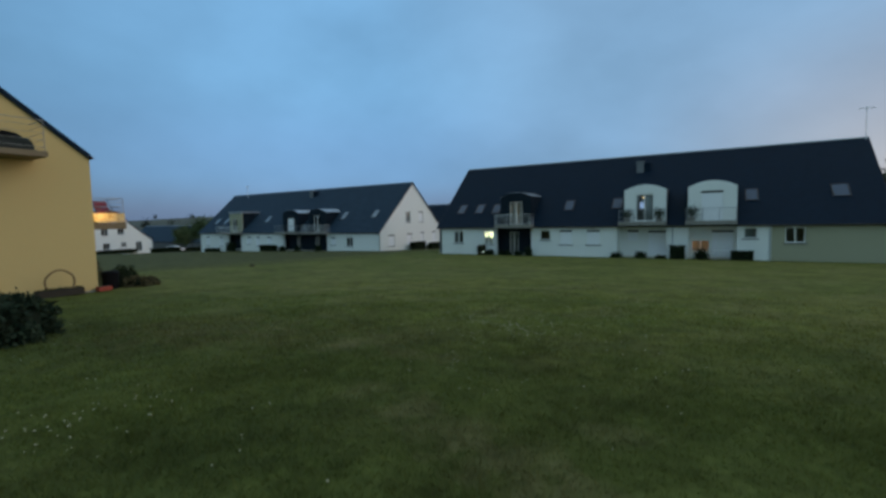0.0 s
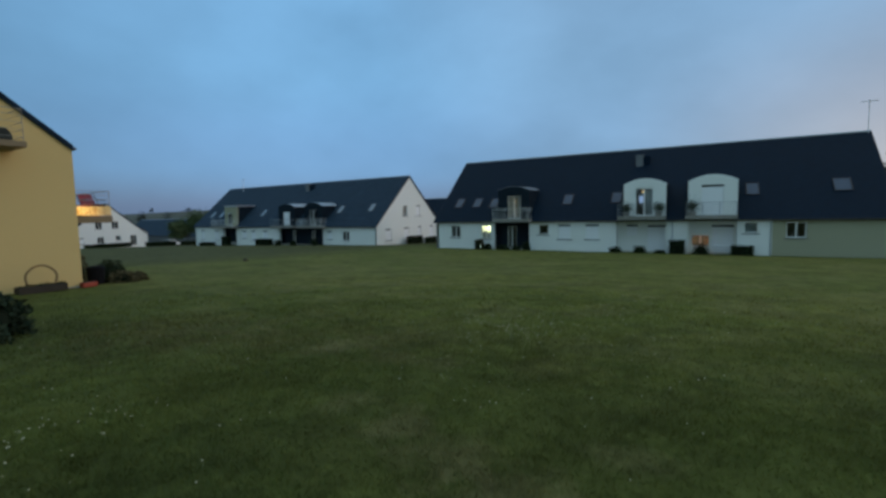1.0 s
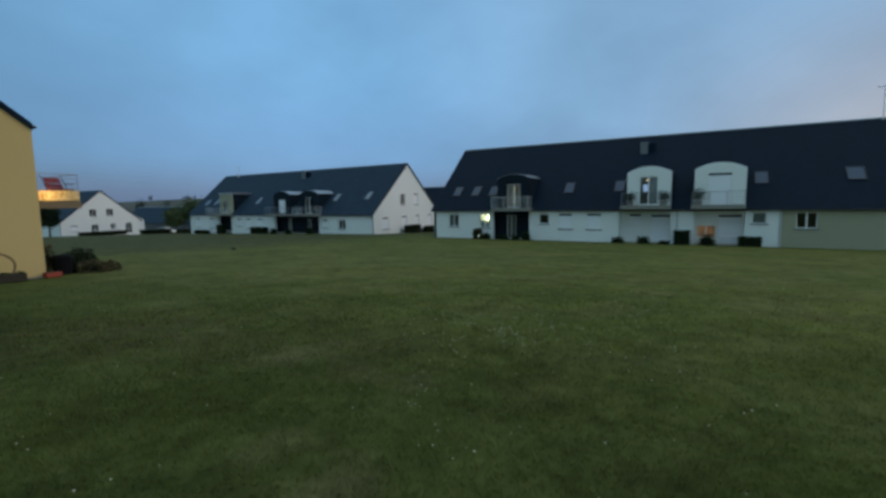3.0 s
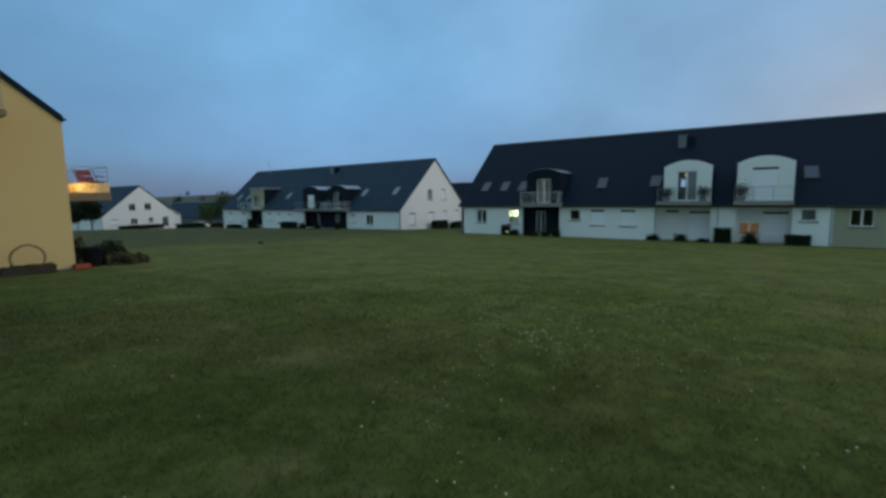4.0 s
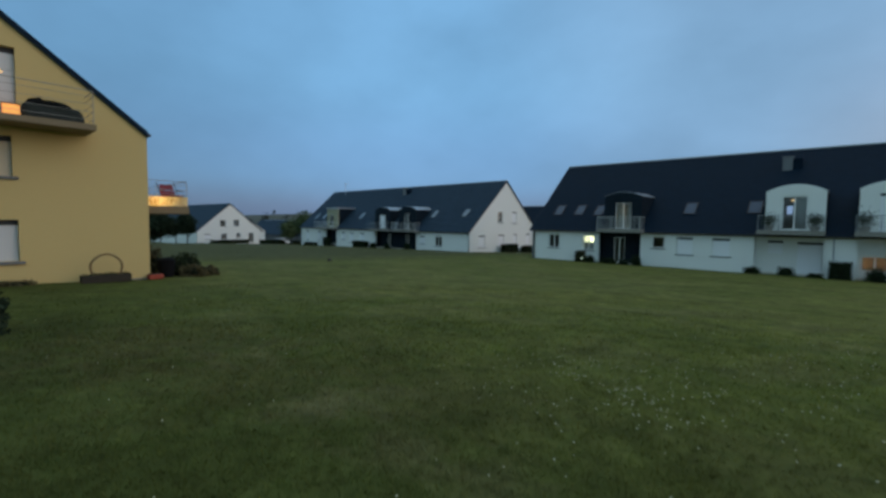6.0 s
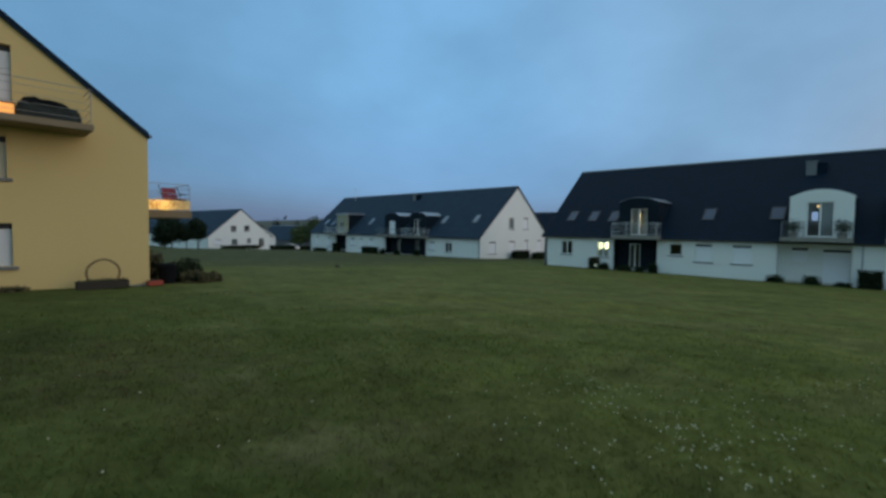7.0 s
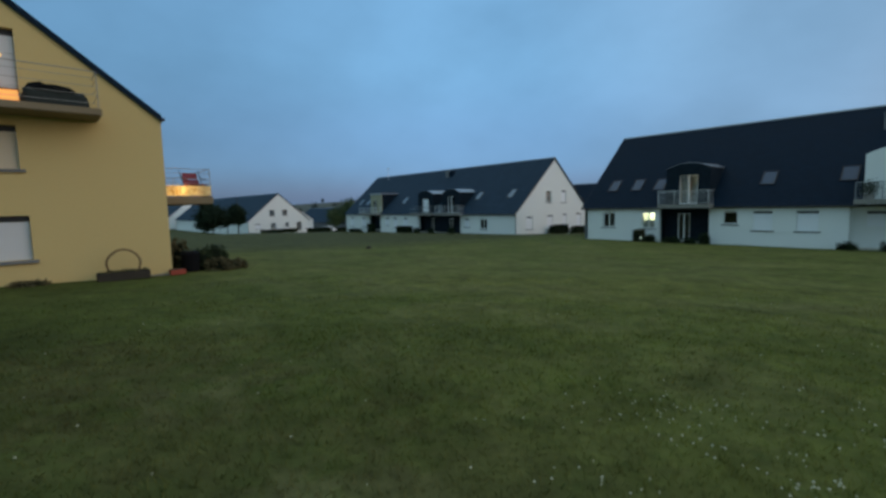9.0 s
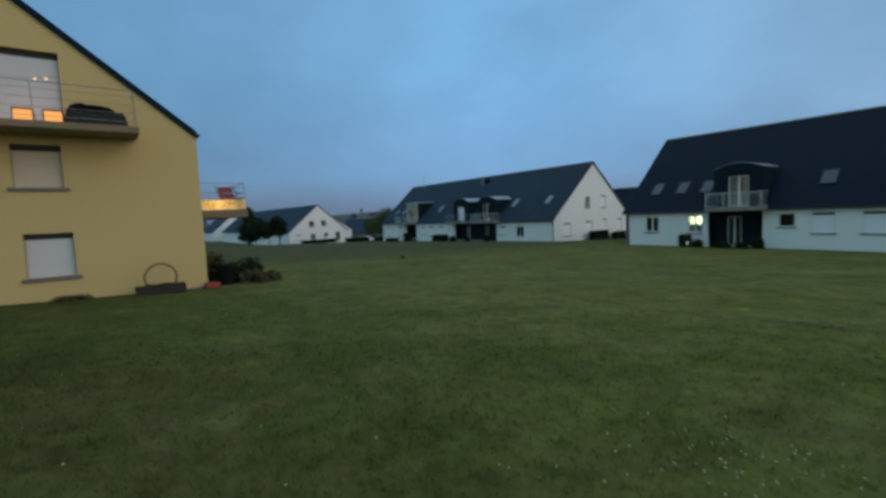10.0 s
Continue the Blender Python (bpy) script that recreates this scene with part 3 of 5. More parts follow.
# ---- the long houses ----
def long_house(name, label, m, u0, u1, depth, eave, ridge, front_holes, left_holes=(), right_holes=(), colour=None, split=None, recesses=(), roofing=None, cuts=()):
    """A long gabled house. Front wall at y = 0 facing -y, ends at u0 and u1. recesses: (a, b, back depth, top, cladding)."""
    colour = colour or WHITE
    h = thing(name, label, "house", m)
    sl = (ridge - eave) / depth
    holes = [x[:4] for x in front_holes]
    gaps = [(r[0], r[1], -1.6, r[3]) for r in recesses]
    runs = [(u0, u1, colour)] if not split else [(u0, split[0], colour), (split[0], u1, split[1])]
    for a, b, c in runs:
        hs = [x for x in holes + gaps if a <= x[0] and x[1] <= b and not any(r[0] <= x[0] and x[1] <= r[1] and x not in gaps for r in recesses)]
        part("wall", wall_mesh(a, b, -1.6, lambda u: eave - 0.02, hs, 0.3), c, h, "rendered front wall")
    for a, b, back, top, clad in recesses:
        hs = [x for x in holes if a <= x[0] and x[1] <= b]
        w = part("recess_wall", moved(wall_mesh(a, b, -1.6, lambda u: top, hs, 0.2), Matrix.Translation((0, back, 0))), clad, h, "set-back wall under the balcony")
        uv_slope(w, Vector((1, 0, 0)), Vector((0, 0, 1)))
        for u in (a - 0.12, b):
            s = part("recess_side", boxm(u, 0.302, -1.6, u + 0.12, back + 0.2, top), clad, h)
        part("recess_ceiling", boxm(a, 0.0, top - 0.004, b, back + 0.2, top + 0.1), CONCRETE, h)
    part("wall", moved(wall_mesh(u0, u1, -1.6, lambda u: eave - 0.02, [], 0.3), Matrix.Translation((0, 2 * depth - 0.3, 0))), colour, h, "rendered back wall")
    gt = lambda v: (eave - 0.02) + sl * (v if v < depth else 2 * depth - v)
    part("gable_wall", moved(wall_mesh(0, 2 * depth, -1.6, gt, [x[:4] for x in right_holes], 0.3, (depth,)), end_face(u1 + 0.004)), split[1] if split else colour, h, "rendered gable wall")
    lf = Matrix(((0, 1, 0, u0 - 0.004), (-1, 0, 0, 2 * depth), (0, 0, 1, 0), (0, 0, 0, 1)))
    part("gable_wall", moved(wall_mesh(0, 2 * depth, -1.6, gt, [], 0.3, (depth,)), lf), colour, h, "rendered gable wall")
    roof_slabs(h, u0, u1, depth, eave, ridge, material=roofing, cuts=cuts)
    # pale barge boards along the gables
    for u in (u0 - 0.15, u1 + 0.12):
        for s in (0, 1):
            bm = bmesh.new()
            y0 = -0.28 if not s else 2 * depth + 0.28
            z0 = eave - 0.28 * sl
            pts = [(y0, z0 - 0.02), (depth, ridge - 0.02), (depth, ridge + 0.17), (y0, z0 + 0.17)]
            va = [bm.verts.new((u, y, z)) for y, z in pts]
            vb = [bm.verts.new((u + 0.03, y, z)) for y, z in pts]
            bm.faces.new(va)
            bm.faces.new(vb[::-1])
            for i in range(4):
                bm.faces.new((va[i], vb[i], vb[(i + 1) % 4], va[(i + 1) % 4]))
            bmesh.ops.recalc_face_normals(bm, faces=bm.faces[:])
            part("barge_board", bm, DARKMETAL, h)
    for a, b, c, d, style in front_holes:
        v = 0.12
        for r in recesses:
            if r[0] <= a and b <= r[1]:
                v = r[2] + 0.06
        window(h, FRONT, a, b, c, d, style=style, v=v, sill=c > 0.3 and v < 0.2, leaves=1 if c > 1.45 and b - a < 1.0 else 2)
    for a, b, c, d, style in right_holes:
        window(h, end_face(u1 + 0.004), a, b, c, d, style=style, sill=c > 0.3, leaves=1 if b - a < 0.8 else 2)
    cabin_inside(h, u0, u1, depth, eave)
    return h, sl


def balcony(house, a, b, z, proj=1.2, thick=0.3, rail=True, bars=5, dull=False):
    part("balcony_slab", boxm(a, -proj, z - thick, b, -0.003, z, bevel=0.015), CONCRETE, house, "concrete balcony slab")
    if rail:
        railing(house, FRONT, a + 0.06, b - 0.06, -proj + 0.06, z, depth=proj - 0.08, bars=bars, dull=dull)


def chimney(house, u, v, z0, z1, wide=0.7):
    c = part("chimney", boxm(u, v, z0, u + wide, v + 0.55, z1), STACK, house, "small grey rendered chimney")
    side = part("side_block", boxm(u + wide + 0.003, v + 0.12, z0, u + wide + 0.62, v + 0.75, z1 - 0.1), SLATE, c, "dark block beside the chimney")
    uv_slope(side, Vector((1, 0, 0)), Vector((0, 0, 1)))
    part("chimney_cap", boxm(u - 0.06, v - 0.06, z1, u + wide + 0.06, v + 0.61, z1 + 0.08), STACK, c)
    return c


# near long house, white with a beige end
R_E, R_R, R_D = 2.9, 9.45, 7.6
r_holes = [
    (1.80, 2.92, 1.12, 2.36, "casement"), (5.30, 6.38, 1.05, 2.40, "casement"),
    (7.78, 8.72, 0.05, 2.25, "door"),
    (11.32, 12.28, 1.48, 2.42, "casement"), (13.22, 14.36, 1.08, 2.42, "shutter"), (15.70, 16.86, 1.08, 2.42, "shutter"),
    (19.05, 19.95, 1.42, 2.36, "shutter"), (20.75, 22.15, 0.05, 2.30, "shutter"),
    (24.1, 25.45, 0.52, 1.5, "casement"), (25.6, 27.1, 0.05, 2.30, "shutter"),
    (27.72, 28.62, 1.68, 2.52, "casement"), (30.35, 31.58, 1.36, 2.54, "casement"),
]
r_rec = [(6.76, 10.40, 1.0, 2.68, CLAD), (18.35, 22.26, 1.1, 2.72, WHITE), (23.9, 27.28, 1.1, 2.72, WHITE)]
house_r, R_SL = long_house("house", "long white apartment house with a slate roof and beige end", pose(0, 0, 0), 0.0, 36.4, R_D, R_E, R_R, r_holes, split=(29.5, CREAM), recesses=r_rec, cuts=[(7.4, 10.25, 3.1), (19.1, 22.1, 3.2), (24.0, 27.1, 3.2)])
dormer(house_r, 7.23, 10.42, R_E, 5.75, 6.15, R_E, R_SL, CLAD, (8.2, 9.55, 3.02, 5.22), "door")
dormer(house_r, 18.94, 22.25, R_E + 0.1, 5.80, 6.27, R_E, R_SL, WHITE, (19.87, 21.28, 3.14, 5.45), "door")
dormer(house_r, 23.86, 27.27, R_E + 0.1, 5.85, 6.33, R_E, R_SL, WHITE, (24.80, 26.33, 3.14, 5.52), "shutter")
balcony(house_r, 7.05, 10.75, 3.0)
balcony(house_r, 18.62, 22.30, 3.12, dull=True, bars=4)
balcony(house_r, 23.72, 27.25, 3.12, dull=True, bars=4)
for u, v in ((1.5, 1.32), (3.65, 1.3), (5.6, 1.25), (13.2, 1.38), (17.6, 1.42), (27.9, 1.83), (33.4, 1.95)):
    skylight(house_r, u, v, R_E, R_SL, wide=0.9 if u < 30 else 1.08, high=1.5)
for u in (22.75, 29.42, 0.12, 36.2):
    part("downpipe", rod(bmesh.new(), (u, -0.05, 0.0), (u, -0.05, 2.75), 0.04, 8), ZINC, house_r, "grey metal downpipe")
chimney(house_r, 19.2, 5.45, 7.4, 8.78, 0.62)

# second long house, further down the slope
M_E, M_R, M_D = 2.9, 9.7, 7.5
m_holes = [
    (-6.35, -5.0, 0.80, 2.12, "casement"), (-9.4, -8.4, 1.0, 2.10, "shutter"),
    (-18.0, -17.0, 0.05, 2.1, "door"), (-13.7, -12.6, 0.05, 2.1, "door"),
    (-24.1, -22.9, 0.9, 2.1, "shutter"), (-27.1, -25.95, 0.5, 2.1, "shutter"), (-29.6, -28.4, 0.9, 2.1, "shutter"),
    (-37.7, -36.4, 0.5, 2.1, "shutter"), (-41.9, -40.8, 0.5, 2.1, "shutter"),
]
m_gable = [(5.80, 6.85, 4.05, 5.55, "casement"), (8.96, 9.97, 4.05, 5.60, "shutter"), (1.80, 3.08, 0.80, 2.35, "shutter"),
           (5.9, 7.15, 0.65, 2.4, "shutter"), (9.32, 10.1, 1.1, 2.5, "shutter"), (12.36, 13.4, 0.05, 2.5, "shutter")]
m_rec = [(-19.9, -10.2, 1.0, 2.55, CLAD), (-34.8, -31.2, 1.0, 2.55, CLAD)]
house_m, M_SL = long_house("house", "long white apartment house with a wide white gable and slate roof", pose(-12.7, 5.75, -0.68, 0, 0, -2.7), -43.8, 0.0, M_D, M_E, M_R, m_holes, right_holes=m_gable, recesses=m_rec, roofing=PALE_SLATE, cuts=[(-19.7, -16.5, 3.0), (-13.8, -10.45, 3.0), (-34.0, -30.9, 3.2)])
dormer(house_m, -19.9, -16.3, M_E - 0.1, 5.75, 6.25, M_E, M_SL, CLAD, (-18.8, -17.3, 3.0, 5.15), "shutter")
dormer(house_m, -14.0, -10.25, M_E - 0.1, 5.75, 6.25, M_E, M_SL, CLAD, (-12.9, -11.4, 3.0, 5.25), "door")
dormer(house_m, -34.2, -30.7, M_E - 0.1, 5.9, 6.1, M_E, M_SL, CREAM, (-33.5, -32.1, 3.0, 5.1), "door", flat=True)
balcony(house_m, -20.6, -15.4, 2.9, dull=True, bars=4)
balcony(house_m, -14.4, -9.3, 2.9)
balcony(house_m, -36.6, -30.4, 2.9)
for u, v in ((-3.3, 1.9), (-9.2, 1.75), (-26.8, 1.5), (-38.6, 1.35), (-41.4, 1.35)):
    skylight(house_m, u, v, M_E, M_SL, wide=0.95, high=1.6, pane=PALE_SKYGLASS)
chimney(house_m, -20.3, 5.9, 8.0, 9.55, 0.8)

# gabled house far down the slope, and more roofs behind
f_gable = [(5.2, 6.5, 4.0, 5.5, "casement"), (8.4, 9.7, 4.1, 5.6, "casement"), (5.4, 6.7, 0.9, 2.3, "casement"), (9.0, 10.0, 1.3, 2.4, "casement"), (12.0, 13.3, 0.1, 2.4, "door"), (1.6, 3.0, 1.0, 2.2, "shutter")]
house_f, F_SL = long_house("house", "distant white gabled house with a slate roof", pose(-88.7, 0.2, -2.3, 0, 0, 0), -72, 0.0, 7.6, 2.9, 9.4, [], right_holes=f_gable, roofing=PALE_SLATE)
house_g, _ = long_house("house", "distant white gabled house half hidden by trees", pose(-168, -1.6, -2.4, 0, 0, 0), -22, 0.0, 7.6, 2.9, 9.4, [], roofing=PALE_SLATE)
house_k, _ = long_house("house", "low distant grey house with a broad slate roof", pose(-104, 42, -4.2, 0, 0, -4), -60, 18.0, 6.0, 2.2, 7.4, [], colour=STACK, roofing=PALE_SLATE)
house_h, _ = long_house("house", "distant white gabled house behind another", pose(-130, 25, -3.4, 0, 0, 0), -26, 0.0, 6.0, 2.9, 7.0, [], roofing=PALE_SLATE)
house_n, _ = long_house("house", "white house with a slate roof behind the others", pose(-8, 34, -3.0, 0, 0, 0), -26, 14.0, 7.6, 2.9, 9.6, [])


# ---- yellow house ----
Y_X, Y_Y, Y_B = 5.55, -34.55, 1.42
house_y = thing("house", "tall yellow rendered house with a steep gable and balcony", "house", pose(Y_X, Y_Y, Y_B))
# along the gable wall u runs towards +y; the corner is at u = 0
YF = end_face(0.0)
Y_EAVE, Y_HALF, Y_RIDGE = 4.84, 6.2, 9.84
y_holes = [(-4.45, -3.37, 0.72, 1.95, "grey"), (-4.52, -3.45, 3.22, 4.40, "ivory"), (-5.1, -3.3, 4.87, 6.95, "grey")]
yt = lambda u: Y_EAVE + (Y_RIDGE - Y_EAVE) / Y_HALF * (-u if u > -Y_HALF else 2 * Y_HALF + u)
part("gable_wall", moved(wall_mesh(-2 * Y_HALF, 0, -0.6, yt, [h[:4] for h in y_holes], 0.35, (-Y_HALF,)), YF), YELLOW, house_y, "yellow rendered gable wall")
for a, b, c, d, style in y_holes:
    window(house_y, YF, a, b, c, d, style=style, v=0.2, sill=c < 4.5, name="window" if c < 4.5 else "balcony_door")
part("side_wall", boxm(-14, -0.35, -0.6, -0.352, 0, Y_EAVE), YELLOW, house_y, "yellow rendered side wall")
part("side_wall", boxm(-14, -2 * Y_HALF, -0.6, -0.352, -2 * Y_HALF + 0.35, Y_EAVE), YELLOW, house_y)
part("end_wall", moved(wall_mesh(-2 * Y_HALF, 0, -0.6, yt, [], 0.35, (-Y_HALF,)), end_face(-14.0)), YELLOW, house_y)
y_sl = (Y_RIDGE - Y_EAVE) / Y_HALF
for s in (0, 1):
    y0 = 0.02 if not s else -2 * Y_HALF - 0.02
    z0 = Y_EAVE - 0.02 * y_sl
    bm = bmesh.new()
    pts = [(y0, z0), (-Y_HALF, Y_RIDGE), (-Y_HALF, Y_RIDGE + 0.2), (y0, z0 + 0.2)]
    va = [bm.verts.new((-14.3, y, z)) for y, z in pts]
    vb = [bm.verts.new((0.09, y, z)) for y, z in pts]
    bm.faces.new(va)
    bm.faces.new(vb[::-1])
    for i in range(4):
        bm.faces.new((va[i], vb[i], vb[(i + 1) % 4], va[(i + 1) % 4]))
    bmesh.ops.recalc_face_normals(bm, faces=bm.faces[:])
    rf = part("roof", bm, SLATE, house_y, "dark slate roof slope")
    uv_slope(rf, Vector((1, 0, 0)), Vector((0, -0.78, 0.63)))
    g = bmesh.new()
    rod(g, (-14.3, y0 + (0.06 if not s else -0.06), z0 + 0.08), (0.09, y0 + (0.04 if not s else -0.04), z0 + 0.08), 0.055, 8)
    part("gutter", g, DARKMETAL, house_y, "dark gutter")
# plinth
part("plinth", boxm(0.0, -2 * Y_HALF, -0.6, 0.03, 0.02, -0.04), CONCRETE, house_y, "grey plinth strip")
# gable balcony
part("balcony_slab", moved(boxm(-8.4, -1.2, 4.66, -1.63, -0.003, 4.85, bevel=0.02), YF), TAN, house_y, "thick stained concrete balcony slab")
railing(house_y, YF, -8.3, -1.69, -1.12, 4.85, high=1.0, bars=4, depth=1.1, thin=True)
# balcony on the hidden side, its end seen past the corner
part("balcony_slab", boxm(-7.5, 0.003, 2.22, -1.55, 1.84, 2.5, bevel=0.02), TAN, house_y, "concrete balcony slab")
SIDEF = Matrix(((-1, 0, 0, 0), (0, -1, 0, 0), (0, 0, 1, 0), (0, 0, 0, 1)))
railing(house_y, SIDEF, 1.62, 7.4, -1.78, 2.5, high=1.0, bars=5, depth=1.75, thin=True)


# ---- foliage ----
def leaf_mesh(name, centres, size, material, parent, rng, label="", flat=0.35):
    """Many small leaf quads, each bent out of plane, at the given centres."""
    n = len(centres)
    c = np.asarray(centres, float)
    a = rng.normal(size=(n, 3))
    a /= np.linalg.norm(a, axis=1)[:, None]
    b = np.cross(a, rng.normal(size=(n, 3)))
    b /= np.linalg.norm(b, axis=1)[:, None]
    s = size * rng.uniform(0.6, 1.4, (n, 1))
    nrm = np.cross(a, b)
    v = np.stack([c - a * s, c + b * s * 0.55 + nrm * s * flat * 0.3, c + a * s, c - b * s * 0.55 + nrm * s * flat * 0.3], 1).reshape(-1, 3)
    f = np.arange(n * 4).reshape(n, 4)
    me = bpy.data.meshes.new(name)
    me.from_pydata(v.tolist(), [], f.tolist())
    me.materials.append(material)
    ob = new(name, me)
    ob.parent = parent
    if label:
        ob["label"] = label
    return ob


def bush(name, label, x, y, w, d, h, material, n=900, boxy=False, seed=1, leaf=0.05, z=None):
    rng = np.random.default_rng(seed)
    t = thing(name, label, "hedge" if boxy else "bush", pose(x, y, (gz(x, y) if z is None else z) - 0.02))
    p = rng.uniform(-1, 1, (n * 3, 3))
    p[:, 2] = rng.uniform(0, 1, n * 3)
    if boxy:
        edge = np.max(np.abs(np.c_[p[:, 0], p[:, 1], p[:, 2]]), 1)
        p = p[(edge > 0.72)][:n]
        q = p * (w / 2, d / 2, h) + rng.normal(0, 0.02, p.shape)
    else:
        bumps = np.array([1 + 0.22 * math.sin(3 * math.atan2(q[1], q[0]) + seed) + 0.12 * math.sin(7 * math.atan2(q[1], q[0]) + 2 * seed) for q in p])
        r = np.sqrt(p[:, 0] ** 2 + p[:, 1] ** 2 + (p[:, 2] * 0.98) ** 2)
        p = p[(r < bumps) & (r > 0.5 * bumps)][:n]
        q = p * (w / 2, d / 2, h) + rng.normal(0, 0.03, p.shape)
    leaf_mesh("foliage", q, leaf, material, t, rng)
    # solid core; its near-black colour stands in for shade among the leaves
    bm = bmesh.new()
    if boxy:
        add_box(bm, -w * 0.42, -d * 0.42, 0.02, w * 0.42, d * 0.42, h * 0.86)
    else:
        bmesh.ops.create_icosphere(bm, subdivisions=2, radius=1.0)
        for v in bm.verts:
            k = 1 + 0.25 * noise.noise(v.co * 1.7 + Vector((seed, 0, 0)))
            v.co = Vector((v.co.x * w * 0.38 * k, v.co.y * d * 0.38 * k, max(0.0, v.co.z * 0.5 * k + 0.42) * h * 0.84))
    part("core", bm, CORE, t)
    for i in range(3):
        a = i * 2.1 + seed
        part("stem", rod(bmesh.new(), (0.06 * math.cos(a), 0.06 * math.sin(a), 0), (w * 0.2 * math.cos(a), d * 0.2 * math.sin(a), h * 0.6), 0.015, 5), BARK, t)
    return t


def tree(label, x, y, h, crown, material, seed=1, conifer=False, n=2200, leaf=0.16, z=None):
    rng = np.random.default_rng(seed)
    rd = random.Random(seed)
    t = thing("tree", label, "tree", pose(x, y, (gz(x, y) if z is None else z) - 0.05))
    bm = bmesh.new()
    segs = 7
    prev = None
    for i in range(segs):
        hh = h * 0.8 * i / (segs - 1)
        r = 0.026 * h * 0.5 * (1 - 0.8 * i / (segs - 1)) + 0.02
        ring = [bm.verts.new((r * math.cos(k) + 0.05 * math.sin(i * 1.7 + seed), r * math.sin(k) + 0.05 * math.cos(i * 1.3), hh)) for k in [2 * math.pi * j / 8 for j in range(8)]]
        if prev:
            for j in range(8):
                bm.faces.new((prev[j], prev[(j + 1) % 8], ring[(j + 1) % 8], ring[j]))
        prev = ring
    part("trunk", bm, BARK, t)
    tips = []
    for i in range(14 if not conifer else 26):
        a = i * 2.4 + seed
        if conifer:
            z0 = h * (0.12 + 0.82 * i / 26)
            reach = crown * (1 - i / 27) * rd.uniform(0.75, 1.1)
            tip = Vector((reach * math.cos(a), reach * math.sin(a), z0 + 0.15 * reach))
        else:
            z0 = h * rd.uniform(0.22, 0.55)
            reach = crown * rd.uniform(0.45, 0.95)
            tip = Vector((reach * math.cos(a), reach * math.sin(a), min(h * 0.95, z0 + reach * rd.uniform(0.3, 1.2))))
        part("limb", rod(bmesh.new(), (0, 0, z0), tip, 0.02 * h * 0.25, 5), BARK, t)
        tips.append((tip, z0))
    cs = []
    per = n // len(tips)
    for tip, z0 in tips:
        if conifer:
            k = rng.uniform(0.1, 1.05, (per, 1))
            base = np.array((0, 0, z0))
            q = base + (np.array(tip) - base) * k + rng.normal(0, 0.09 * crown + 0.1, (per, 3))
        else:
            q = np.array(tip) + rng.normal(0, crown * 0.3, (per, 3)) * (1, 1, 0.85)
        cs.append(q)
    leaf_mesh("crown", np.concatenate(cs), leaf, material, t, rng)
    return t


def pot_plant(name, label, x, y, z, h, r, material, seed, pot=None):
    rng = np.random.default_rng(seed)
    t = thing(name, label, "potted plant", pose(x, y, z))
    bm = bmesh.new()
    bmesh.ops.create_cone(bm, cap_ends=True, segments=12, radius1=r * 0.42, radius2=r * 0.6, depth=0.28)
    moved(bm, Matrix.Translation((0, 0, 0.14)))
    part("pot", bm, pot or TERRACOTTA, t)
    q = rng.normal(0, 1, (700, 3)) * (r * 0.42, r * 0.42, h * 0.24) + (0, 0, 0.28 + h * 0.45)
    q[:, 2] = np.maximum(q[:, 2], 0.27)
    leaf_mesh("foliage", q, 0.05, material, t, rng)
    part("stem", rod(bmesh.new(), (0, 0, 0.25), (0, 0, 0.25 + h * 0.5), 0.012, 5), BARK, t)
    return t


# by the near long house
bush("hedge", "clipped dark box hedge against a white pier", 23.15, -0.75, 1.15, 0.7, 1.15, HEDGE, 1300, True, 2)
bush("bush", "dark rounded bush before the lit recess", 24.85, -0.75, 1.15, 0.9, 0.85, HEDGE, 1100, False, 3)
bush("hedge", "low dark clipped hedge by the terrace", 27.6, -0.75, 1.5, 0.6, 0.75, HEDGE, 1200, True, 4)
bush("bush", "low spreading shrub at the wall foot", 18.4, -0.7, 1.1, 0.7, 0.5, HEDGE, 700, False, 5)
bush("bush", "small rounded shrub on the lawn edge", 20.35, -0.75, 1.0, 0.8, 0.6, HEDGE, 800, False, 6)
bush("bush", "thin low shrub on the lawn edge", 21.9, -0.7, 0.9, 0.5, 0.3, HEDGE, 500, False, 7)
bush("hedge", "brownish clipped hedge beside a dark porch", 5.45, -0.8, 0.85, 0.7, 1.0, DRYPLANT, 900, True, 8)
bush("bush", "dark bush beside the slate porch", 6.35, -0.8, 1.0, 0.8, 0.6, HEDGE, 900, False, 9)
bush("bush", "dark upright bush at the porch corner", 10.4, -0.75, 0.8, 0.7, 0.85, HEDGE, 900, False, 10)
bush("bush", "untidy low plants before the porch door", 8.1, -0.9, 1.6, 0.5, 0.5, HEDGE, 800, False, 11)
bush("bush", "small dark shrub before the porch", 9.4, -0.9, 0.9, 0.5, 0.45, HEDGE, 600, False, 12)
pot_plant("potted_plant", "bushy dark plant in a pot on the balcony", 24.15, -0.55, 3.12, 1.05, 0.55, HEDGE, 21, CONCRETE)
pot_plant("potted_plant", "dark leafy plant in a pot on the balcony", 19.25, -0.6, 3.12, 0.9, 0.5, HEDGE, 22, CONCRETE)
pot_plant("potted_plant", "dark leafy plant in a pot on the balcony", 21.75, -0.6, 3.12, 0.9, 0.5, HEDGE, 23, CONCRETE)


